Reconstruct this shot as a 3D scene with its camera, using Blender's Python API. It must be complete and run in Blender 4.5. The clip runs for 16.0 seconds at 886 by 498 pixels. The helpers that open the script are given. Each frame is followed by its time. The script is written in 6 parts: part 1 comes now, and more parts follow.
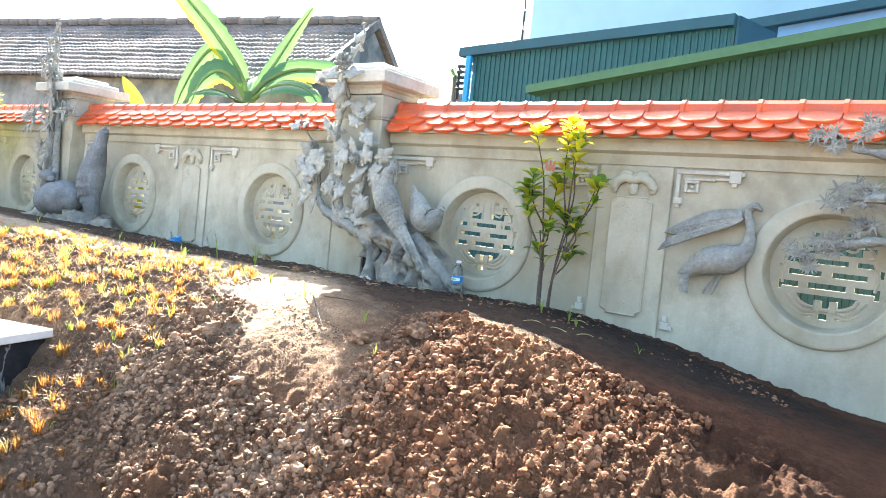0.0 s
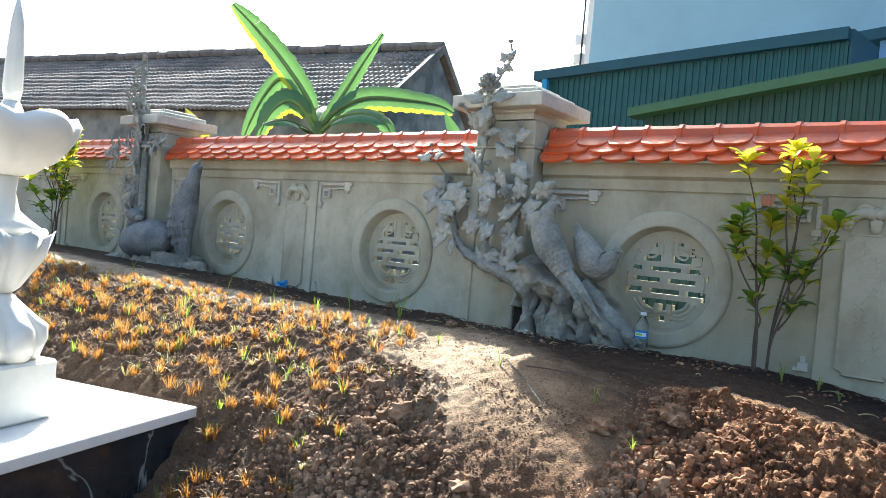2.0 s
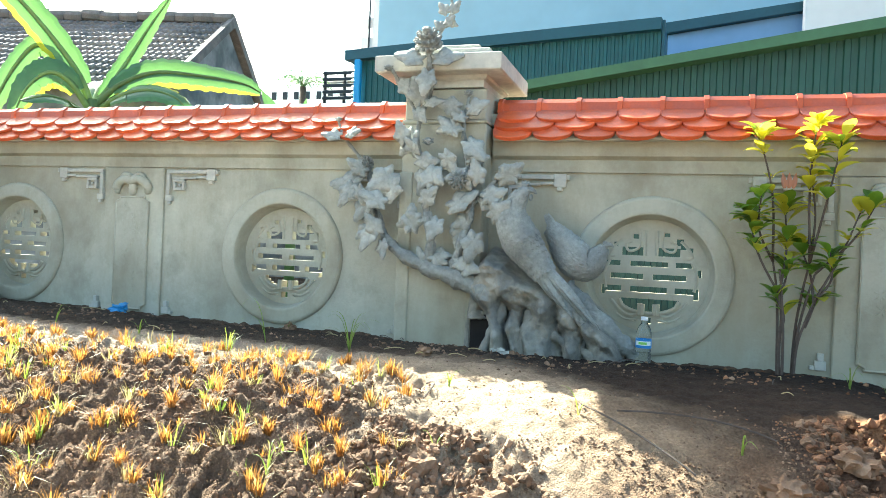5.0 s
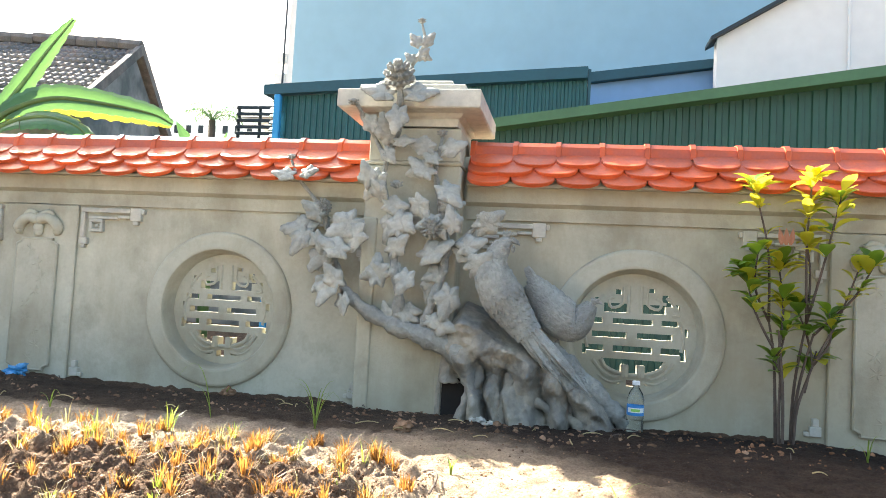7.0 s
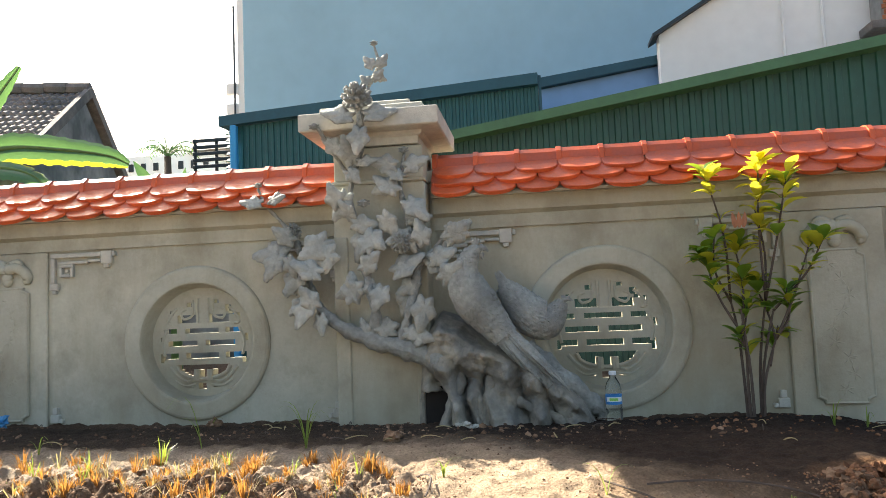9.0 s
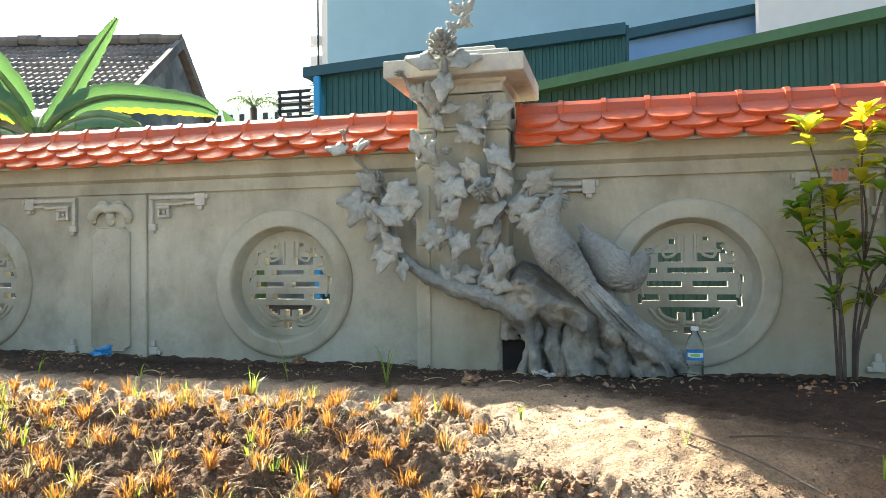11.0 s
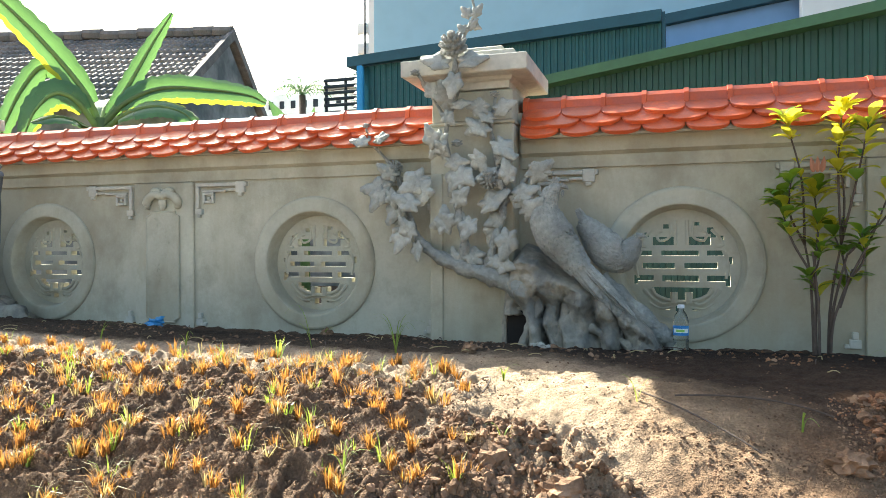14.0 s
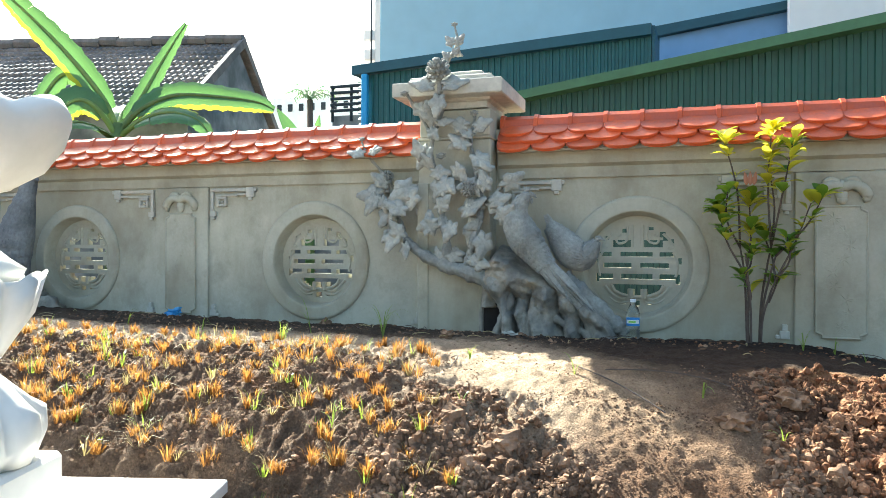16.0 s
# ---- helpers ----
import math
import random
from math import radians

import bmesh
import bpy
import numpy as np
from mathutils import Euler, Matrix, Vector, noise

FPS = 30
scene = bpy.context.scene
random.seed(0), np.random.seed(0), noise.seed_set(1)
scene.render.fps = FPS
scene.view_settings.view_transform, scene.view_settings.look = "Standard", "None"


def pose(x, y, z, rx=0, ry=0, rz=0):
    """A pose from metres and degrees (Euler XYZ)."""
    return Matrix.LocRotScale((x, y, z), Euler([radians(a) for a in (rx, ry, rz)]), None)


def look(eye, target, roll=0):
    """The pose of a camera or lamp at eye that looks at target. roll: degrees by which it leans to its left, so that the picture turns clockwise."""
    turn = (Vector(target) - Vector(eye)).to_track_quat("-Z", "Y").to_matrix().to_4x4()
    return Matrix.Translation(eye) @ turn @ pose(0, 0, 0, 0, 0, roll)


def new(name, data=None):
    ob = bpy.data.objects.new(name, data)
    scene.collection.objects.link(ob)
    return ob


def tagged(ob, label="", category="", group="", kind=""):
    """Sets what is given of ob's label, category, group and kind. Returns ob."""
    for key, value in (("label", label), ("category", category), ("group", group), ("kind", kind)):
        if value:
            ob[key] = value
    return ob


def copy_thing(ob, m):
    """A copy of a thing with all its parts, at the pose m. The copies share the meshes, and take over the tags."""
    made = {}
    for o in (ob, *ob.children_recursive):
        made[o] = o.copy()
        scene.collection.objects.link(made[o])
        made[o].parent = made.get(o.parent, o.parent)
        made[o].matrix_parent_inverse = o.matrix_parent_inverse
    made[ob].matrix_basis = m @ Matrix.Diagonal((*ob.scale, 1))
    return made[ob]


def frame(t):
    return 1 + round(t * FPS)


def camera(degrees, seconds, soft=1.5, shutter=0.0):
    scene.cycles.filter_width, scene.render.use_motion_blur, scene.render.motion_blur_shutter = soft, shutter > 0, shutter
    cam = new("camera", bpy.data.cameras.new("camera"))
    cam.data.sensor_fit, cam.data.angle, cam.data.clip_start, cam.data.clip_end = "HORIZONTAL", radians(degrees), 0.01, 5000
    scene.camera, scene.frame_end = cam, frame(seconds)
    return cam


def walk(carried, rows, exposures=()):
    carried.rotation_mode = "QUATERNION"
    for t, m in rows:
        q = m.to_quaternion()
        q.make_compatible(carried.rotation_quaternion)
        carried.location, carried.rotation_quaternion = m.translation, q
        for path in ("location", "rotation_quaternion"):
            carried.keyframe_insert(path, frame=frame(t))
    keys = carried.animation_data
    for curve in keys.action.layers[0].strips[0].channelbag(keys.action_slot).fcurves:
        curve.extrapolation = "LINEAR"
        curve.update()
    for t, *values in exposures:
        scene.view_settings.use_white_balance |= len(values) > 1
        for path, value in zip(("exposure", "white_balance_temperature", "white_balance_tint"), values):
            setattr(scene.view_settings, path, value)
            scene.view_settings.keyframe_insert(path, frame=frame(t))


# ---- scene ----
U = 1.3  # metres to one drawing unit; all the numbers below are in drawing units
cam = camera(63.6, 16.0, soft=0.5)
PATH = [
    (0, (2.495, -3.015, 0.403), (1.375, -1.362, 0.307), 5.8),
    (0.5, (2.286, -2.928, 0.421), (1.087, -1.328, 0.375), 6.4),
    (1, (2.115, -2.898, 0.423), (0.909, -1.304, 0.346), 7.6),
    (1.5, (1.9, -2.971, 0.429), (0.695, -1.375, 0.397), 4.2),
    (2, (1.744, -2.964, 0.42), (0.548, -1.361, 0.389), 5.0),
    (2.5, (1.587, -2.922, 0.414), (0.502, -1.242, 0.358), 4.3),
    (3, (1.448, -2.91, 0.415), (0.476, -1.163, 0.346), 5.6),
    (3.5, (1.255, -2.949, 0.413), (0.432, -1.127, 0.363), 5.1),
    (4, (1.108, -2.922, 0.401), (0.356, -1.069, 0.359), 4.9),
    (4.2, (1.057, -2.877, 0.391), (0.313, -1.021, 0.362), 4.2),
    (6.3, (0.504, -2.535, 0.443), (0.125, -0.571, 0.441), 2.5),
    (6.5, (0.506, -2.521, 0.441), (0.121, -0.559, 0.47), 3.1),
    (7, (0.507, -2.511, 0.445), (0.16, -0.544, 0.557), 3.1),
    (7.5, (0.512, -2.534, 0.442), (0.208, -0.562, 0.576), 1.2),
    (8, (0.512, -2.547, 0.443), (0.257, -0.566, 0.543), -0.0),
    (8.5, (0.508, -2.577, 0.44), (0.244, -0.603, 0.619), 0.2),
    (9, (0.506, -2.575, 0.433), (0.25, -0.597, 0.585), -2.4),
    (9.5, (0.48, -2.577, 0.427), (0.172, -0.607, 0.576), -2.6),
    (9.7, (0.466, -2.572, 0.423), (0.114, -0.608, 0.554), -2.3),
    (11.8, (0.531, -2.589, 0.407), (0.008, -0.659, 0.424), -0.3),
    (12, (0.544, -2.584, 0.412), (-0.014, -0.663, 0.43), -0.6),
    (12.5, (0.579, -2.578, 0.412), (-0.05, -0.679, 0.426), -1.4),
    (13, (0.61, -2.594, 0.422), (-0.008, -0.692, 0.451), -0.6),
    (13.5, (0.632, -2.671, 0.425), (0.039, -0.762, 0.481), -0.7),
    (14, (0.69, -2.784, 0.4), (0.085, -0.878, 0.391), -0.2),
    (14.5, (0.761, -2.855, 0.413), (0.084, -0.973, 0.429), 0.0),
    (15, (0.884, -2.923, 0.394), (0.182, -1.05, 0.395), 0.4),
    (15.5, (0.921, -2.974, 0.403), (0.139, -1.134, 0.356), 0.6),
    (16, (0.886, -3.097, 0.394), (0.262, -1.196, 0.39), 0.3),
]
EXPOSURES = [(0.0, 3.52, 6200, 6), (0.5, 3.38, 6100, 5), (1.0, 2.84, 5600, -3), (1.5, 2.72, 5700, -2), (2.0, 2.32, 5900, 3), (2.5, 2.12, 5850, 2), (3.0, 2.62, 5650, -3), (3.5, 2.7, 5650, -3), (4.0, 2.74, 5800, -4), (6.5, 3.16, 6450, 1), (7.0, 2.9, 6650, 7), (8.0, 2.52, 6750, 8), (9.0, 2.17, 6850, 9), (12.0, 2.52, 6450, 1), (12.5, 2.5, 6350, 1), (13.0, 2.52, 6150, -3), (14.0, 2.44, 6500, 3), (14.5, 2.52, 6450, 2), (16.0, 2.52, 6050, 0)]
walk(cam, [(t, look(Vector(eye) * U, Vector(target) * U, roll)) for t, eye, target, roll in PATH], EXPOSURES)

# ---- light: a clear morning sky, the sun low behind the wall
SUN_AZ, SUN_EL = radians(-47.5), radians(37.8)
to_sun = Vector((math.sin(SUN_AZ) * math.cos(SUN_EL), math.cos(SUN_AZ) * math.cos(SUN_EL), math.sin(SUN_EL)))
world = bpy.data.worlds.new("sky")
scene.world = world
world.use_nodes = True
wn, wl = world.node_tree.nodes, world.node_tree.links
sky = wn.new("ShaderNodeTexSky")
sky.sky_type, sky.sun_disc = "NISHITA", False
sky.sun_elevation, sky.sun_rotation = SUN_EL, SUN_AZ
sky.air_density, sky.dust_density, sky.ozone_density = 1.2, 4.0, 1.0
wn["Background"].inputs["Strength"].default_value = 0.072
wl.new(sky.outputs["Color"], wn["Background"].inputs["Color"])
sun = new("sun", bpy.data.lights.new("sun", "SUN"))
sun.data.energy, sun.data.angle, sun.data.color = 5.0, radians(0.6), (1.0, 0.93, 0.82)
sun.matrix_world = look(to_sun * 40, (0, 0, 0))


# ---- materials
def material(name, base, rough=0.8, metal=0.0, spots=((3.0, 0.25),), bump=((40.0, 0.3),), second=None, blend=(0.45, 0.6), blend_scale=4.0,
             random_shade=0.0, spec=0.5, depth=0.01, island_shade=0.0):
    """Base colour varied at several scales (scale, strength), a second colour in patches, and relief (scale, strength)."""
    m = bpy.data.materials.new(name)
    m.use_nodes = True
    n, l = m.node_tree.nodes, m.node_tree.links
    b = n["Principled BSDF"]
    b.inputs["Roughness"].default_value, b.inputs["Metallic"].default_value = rough, metal
    b.inputs["Specular IOR Level"].default_value = spec
    at = n.new("ShaderNodeTexCoord").outputs["Object"]
    rgb = n.new("ShaderNodeRGB")
    rgb.outputs[0].default_value = (*base, 1)
    colour = rgb.outputs[0]

    def noise_of(scale, detail=4):
        t = n.new("ShaderNodeTexNoise")
        t.inputs["Scale"].default_value, t.inputs["Detail"].default_value = scale, detail
        l.new(at, t.inputs["Vector"])
        return t.outputs["Fac"]

    if second:
        ramp = n.new("ShaderNodeMapRange")
        ramp.inputs["From Min"].default_value, ramp.inputs["From Max"].default_value = blend
        l.new(noise_of(blend_scale, 6), ramp.inputs["Value"])
        mix = n.new("ShaderNodeMix")
        mix.data_type = "RGBA"
        l.new(ramp.outputs[0], mix.inputs["Factor"])
        l.new(colour, mix.inputs["A"])
        mix.inputs["B"].default_value = (*second, 1)
        colour = mix.outputs["Result"]
    factors = [(noise_of(s), k) for s, k in spots]
    if random_shade:
        factors.append((n.new("ShaderNodeObjectInfo").outputs["Random"], random_shade))
    if island_shade:
        factors.append((n.new("ShaderNodeNewGeometry").outputs["Random Per Island"], island_shade))
    for fac, k in factors:
        r = n.new("ShaderNodeMapRange")
        r.inputs["From Min"].default_value, r.inputs["From Max"].default_value = 0.2, 0.8
        r.inputs["To Min"].default_value, r.inputs["To Max"].default_value = 1 - k, 1 + k
        l.new(fac, r.inputs["Value"])
        mul = n.new("ShaderNodeMix")
        mul.data_type, mul.blend_type = "RGBA", "MULTIPLY"
        mul.inputs["Factor"].default_value = 1
        l.new(colour, mul.inputs["A"])
        l.new(r.outputs[0], mul.inputs["B"])
        colour = mul.outputs["Result"]
    l.new(colour, b.inputs["Base Color"])
    normal = None
    for s, k in bump:
        bp = n.new("ShaderNodeBump")
        bp.inputs["Strength"].default_value, bp.inputs["Distance"].default_value = k, depth
        l.new(noise_of(s, 6), bp.inputs["Height"])
        if normal:
            l.new(normal, bp.inputs["Normal"])
        normal = bp.outputs[0]
    if normal:
        l.new(normal, b.inputs["Normal"])
    return m


def leafy(name, base, through_colour, share=0.45, rough=0.45, spots=((12.0, 0.25),), random_shade=0.25, island_shade=0.0):
    """A leaf that lets light through."""
    m = material(name, base, rough, 0, spots, ((60.0, 0.15),), random_shade=random_shade, island_shade=island_shade)
    n, l = m.node_tree.nodes, m.node_tree.links
    tr = n.new("ShaderNodeBsdfTranslucent")
    tr.inputs["Color"].default_value = (*through_colour, 1)
    mix = n.new("ShaderNodeMixShader")
    mix.inputs[0].default_value = share
    l.new(n["Principled BSDF"].outputs[0], mix.inputs[1])
    l.new(tr.outputs[0], mix.inputs[2])
    l.new(mix.outputs[0], n["Material Output"].inputs["Surface"])
    return m


CEMENT = material("cement_render", (0.49, 0.485, 0.395), 0.9, spots=((1.6, 0.16), (9.0, 0.10), (60.0, 0.06)), bump=((120.0, 0.25), (14.0, 0.12)),
                  second=(0.38, 0.375, 0.31), blend=(0.42, 0.7), blend_scale=2.2, depth=0.006)
RELIEF = material("moulded_cement", (0.50, 0.49, 0.425), 0.85, spots=((5.0, 0.16), (40.0, 0.12)), bump=((70.0, 0.35), (240.0, 0.25)),
                  second=(0.42, 0.415, 0.37), blend=(0.4, 0.65), blend_scale=9.0, depth=0.006)
def streaked(m):
    """Yellow-brown runs and blotches over the render."""
    n, l = m.node_tree.nodes, m.node_tree.links
    b = n["Principled BSDF"]
    was = b.inputs["Base Color"].links[0].from_socket
    at = n.new("ShaderNodeTexCoord").outputs["Object"]
    for scale, low, high, share, colour in (((2.6, 2.6, 0.7), 0.46, 0.70, 0.60, (0.27, 0.23, 0.145, 1)), ((0.9, 0.9, 0.8), 0.42, 0.64, 0.55, (0.33, 0.29, 0.195, 1)), ((4.5, 4.5, 4.0), 0.50, 0.68, 0.5, (0.23, 0.21, 0.155, 1)), ((14.0, 14.0, 3.0), 0.60, 0.78, 0.18, (0.22, 0.20, 0.16, 1))):
        mp = n.new("ShaderNodeMapping")
        mp.inputs["Scale"].default_value = scale
        l.new(at, mp.inputs["Vector"])
        nz = n.new("ShaderNodeTexNoise")
        nz.inputs["Scale"].default_value, nz.inputs["Detail"].default_value, nz.inputs["Roughness"].default_value = 1.0, 8, 0.65
        l.new(mp.outputs[0], nz.inputs["Vector"])
        r = n.new("ShaderNodeMapRange")
        r.inputs["From Min"].default_value, r.inputs["From Max"].default_value, r.inputs["To Max"].default_value = low, high, share
        l.new(nz.outputs["Fac"], r.inputs["Value"])
        mix = n.new("ShaderNodeMix")
        mix.data_type = "RGBA"
        l.new(r.outputs[0], mix.inputs["Factor"])
        l.new(was, mix.inputs["A"])
        mix.inputs["B"].default_value = colour
        was = mix.outputs["Result"]
    l.new(was, b.inputs["Base Color"])


streaked(CEMENT)
SCULPT = material("grey_sculpted_cement", (0.345, 0.355, 0.325), 0.85, spots=((6.0, 0.25), (50.0, 0.22)), bump=((45.0, 0.9), (160.0, 0.7)),
                  second=(0.26, 0.268, 0.25), blend=(0.4, 0.62), blend_scale=9.0, depth=0.016)
VINE_LEAF = material("pale_grey_moulded_leaf", (0.385, 0.39, 0.35), 0.85, spots=((6.0, 0.22), (50.0, 0.18)), bump=((60.0, 0.8), (200.0, 0.6)), second=(0.31, 0.32, 0.29), blend=(0.4, 0.62), blend_scale=11.0, depth=0.008)
DARK_SCULPT = material("dark_blue_grey_cement", (0.20, 0.215, 0.225), 0.85, spots=((6.0, 0.25), (50.0, 0.22)), bump=((45.0, 0.9), (160.0, 0.7)), second=(0.13, 0.14, 0.15), blend=(0.4, 0.62), blend_scale=7.0, depth=0.008)
ROOTS = material("brown_grey_sculpted_cement", (0.33, 0.305, 0.25), 0.9, spots=((6.0, 0.25), (40.0, 0.2)), bump=((30.0, 0.6), (150.0, 0.4)),
                 second=(0.18, 0.175, 0.155), blend=(0.4, 0.6), blend_scale=8.0, depth=0.026)
TERRACOTTA = material("glazed_terracotta", (0.58, 0.105, 0.030), 0.40, spec=0.45, spots=((14.0, 0.16), (90.0, 0.10)), bump=((160.0, 0.15),),
                      second=(0.46, 0.10, 0.05), blend_scale=10.0, random_shade=0.14, depth=0.003)
MARBLE = material("white_marble", (0.78, 0.76, 0.70), 0.35, spots=((3.0, 0.06), (30.0, 0.04)), bump=((20.0, 0.05),), second=(0.70, 0.68, 0.62), blend_scale=3.0)
# The pale colour paints the bright sky mirrored in the dark polished top.
GRANITE_TOP = material("sky_reflecting_stone", (0.72, 0.71, 0.69), 0.12, spots=((30.0, 0.05), (200.0, 0.05)), bump=())
BARK = material("shrub_bark", (0.10, 0.075, 0.06), 0.9, spots=((30.0, 0.3),), bump=((120.0, 0.5),))
PALE_PAINT = material("pale_blue_plaster", (0.31, 0.50, 0.60), 0.75, spots=((0.35, 0.08), (2.5, 0.05)), bump=((3.0, 0.1),))
TEAL = material("teal_painted_sheet", (0.012, 0.085, 0.09), 0.5, spots=((1.5, 0.2), (12.0, 0.12)), bump=((20.0, 0.05),))
GREEN_SHEET = material("dark_green_sheet", (0.010, 0.058, 0.046), 0.5, spots=((1.5, 0.2), (12.0, 0.1)), bump=((20.0, 0.05),))
GREEN_TRIM = material("green_painted_trim", (0.045, 0.125, 0.058), 0.5, spots=((3.0, 0.15), (20.0, 0.1)), bump=((20.0, 0.05),))
TEAL_TRIM = material("blue_green_trim", (0.012, 0.075, 0.105), 0.5, spots=((3.0, 0.15), (20.0, 0.1)), bump=((20.0, 0.05),))
LIGHT_BLUE = material("light_blue_plaster", (0.22, 0.38, 0.62), 0.8, spots=((0.8, 0.08), (6.0, 0.06)), bump=((10.0, 0.1),))
CYAN = material("bright_blue_post", (0.03, 0.30, 0.62), 0.5, spots=((4.0, 0.1),), bump=((30.0, 0.1),))
WHITE_PLASTER = material("white_plaster", (0.87, 0.86, 0.83), 0.85, spots=((0.6, 0.05), (5.0, 0.04)), bump=((15.0, 0.1),))
OLD_PLASTER = material("weathered_plaster", (0.30, 0.30, 0.29), 0.9, spots=((1.2, 0.25), (8.0, 0.2)), bump=((20.0, 0.3),), second=(0.14, 0.15, 0.15), blend_scale=1.5)
OLD_TILE = material("weathered_roof_tile", (0.22, 0.19, 0.17), 0.85, spots=((1.0, 0.25), (9.0, 0.3), (50.0, 0.2)), bump=((40.0, 0.4),), second=(0.13, 0.125, 0.12), blend_scale=1.2)
DARK_METAL = material("dark_metal", (0.04, 0.05, 0.055), 0.5, 0.6, spots=((6.0, 0.2),), bump=())
BANANA = leafy("banana_leaf", (0.085, 0.185, 0.080), (0.18, 0.36, 0.09), 0.27, 0.28, ((3.0, 0.25), (20.0, 0.12)), 0.1)
BANANA_YELLOW = leafy("yellowing_banana_leaf", (0.30, 0.30, 0.03), (0.62, 0.60, 0.03), 0.5, 0.45, ((3.0, 0.2),), 0.1)
BANANA_STALK = leafy("banana_stalk", (0.16, 0.24, 0.07), (0.3, 0.4, 0.1), 0.2, 0.5)
SHRUB_LEAF = leafy("shrub_leaf", (0.09, 0.20, 0.035), (0.36, 0.50, 0.03), 0.42, 0.35)
SHRUB_YOUNG = leafy("young_yellow_leaf", (0.40, 0.40, 0.05), (0.80, 0.72, 0.05), 0.5, 0.35)
SHRUB_RED = leafy("pinkish_shoot", (0.50, 0.22, 0.14), (0.6, 0.25, 0.1), 0.4, 0.4)
DRY_GRASS = leafy("dry_orange_grass", (0.34, 0.165, 0.045), (0.46, 0.22, 0.05), 0.45, 0.6, island_shade=0.35)
PALE_GRASS = leafy("bleached_grass", (0.36, 0.29, 0.15), (0.42, 0.33, 0.13), 0.4, 0.6, island_shade=0.3)
GREEN_GRASS = leafy("green_grass", (0.16, 0.24, 0.05), (0.35, 0.45, 0.06), 0.4, 0.5)
STRAW = material("straw", (0.40, 0.32, 0.16), 0.8, spots=((30.0, 0.3),), bump=())
BLUE_PLASTIC = material("blue_plastic_bag", (0.05, 0.25, 0.50), 0.35, spots=((20.0, 0.2),), bump=((60.0, 0.4),))
LABEL = material("blue_bottle_label", (0.03, 0.22, 0.55), 0.4, spots=((60.0, 0.1),), bump=())
LABEL_LIGHT = material("pale_label_print", (0.70, 0.78, 0.75), 0.4, spots=((60.0, 0.05),), bump=())
LABEL_GREEN = material("green_label_print", (0.25, 0.55, 0.12), 0.4, spots=((60.0, 0.05),), bump=())
CAP = material("white_bottle_cap", (0.75, 0.77, 0.8), 0.4, spots=((60.0, 0.05),), bump=())
BRICK = material("orange_brick", (0.42, 0.15, 0.07), 0.85, spots=((20.0, 0.2), (90.0, 0.15)), bump=((60.0, 0.4),), random_shade=0.2)
VOID = material("painted_hole_shade", (0.020, 0.017, 0.015), 0.95, spots=((20.0, 0.2),), bump=())


def glassy():
    m = bpy.data.materials.new("clear_plastic")
    m.use_nodes = True
    b = m.node_tree.nodes["Principled BSDF"]
    b.inputs["Base Color"].default_value = (0.90, 0.95, 0.97, 1)
    b.inputs["Transmission Weight"].default_value, b.inputs["Roughness"].default_value, b.inputs["IOR"].default_value = 1.0, 0.08, 1.3
    return m


CLEAR = glassy()


def veined():
    """Black marble with thin pale veins."""
    m = material("black_veined_marble", (0.022, 0.024, 0.028), 0.18, spots=((5.0, 0.5), (25.0, 0.3)), bump=())
    n, l = m.node_tree.nodes, m.node_tree.links
    b = n["Principled BSDF"]
    was = b.inputs["Base Color"].links[0].from_socket
    at = n.new("ShaderNodeTexCoord").outputs["Object"]
    warp = n.new("ShaderNodeTexNoise")
    warp.inputs["Scale"].default_value, warp.inputs["Detail"].default_value, warp.inputs["Distortion"].default_value = 1.8, 5, 1.5
    l.new(at, warp.inputs["Vector"])
    band = n.new("ShaderNodeMath")
    band.operation = "SUBTRACT"
    band.inputs[1].default_value = 0.5
    l.new(warp.outputs["Fac"], band.inputs[0])
    size = n.new("ShaderNodeMath")
    size.operation = "ABSOLUTE"
    l.new(band.outputs[0], size.inputs[0])
    r = n.new("ShaderNodeMapRange")
    r.inputs["From Min"].default_value, r.inputs["From Max"].default_value = 0.0, 0.012
    r.inputs["To Min"].default_value, r.inputs["To Max"].default_value = 0.55, 0.0
    l.new(size.outputs[0], r.inputs["Value"])
    mix = n.new("ShaderNodeMix")
    mix.data_type = "RGBA"
    l.new(r.outputs[0], mix.inputs["Factor"])
    l.new(was, mix.inputs["A"])
    mix.inputs["B"].default_value = (0.35, 0.38, 0.38, 1)
    l.new(mix.outputs["Result"], b.inputs["Base Color"])
    return m


BLACK_MARBLE = veined()


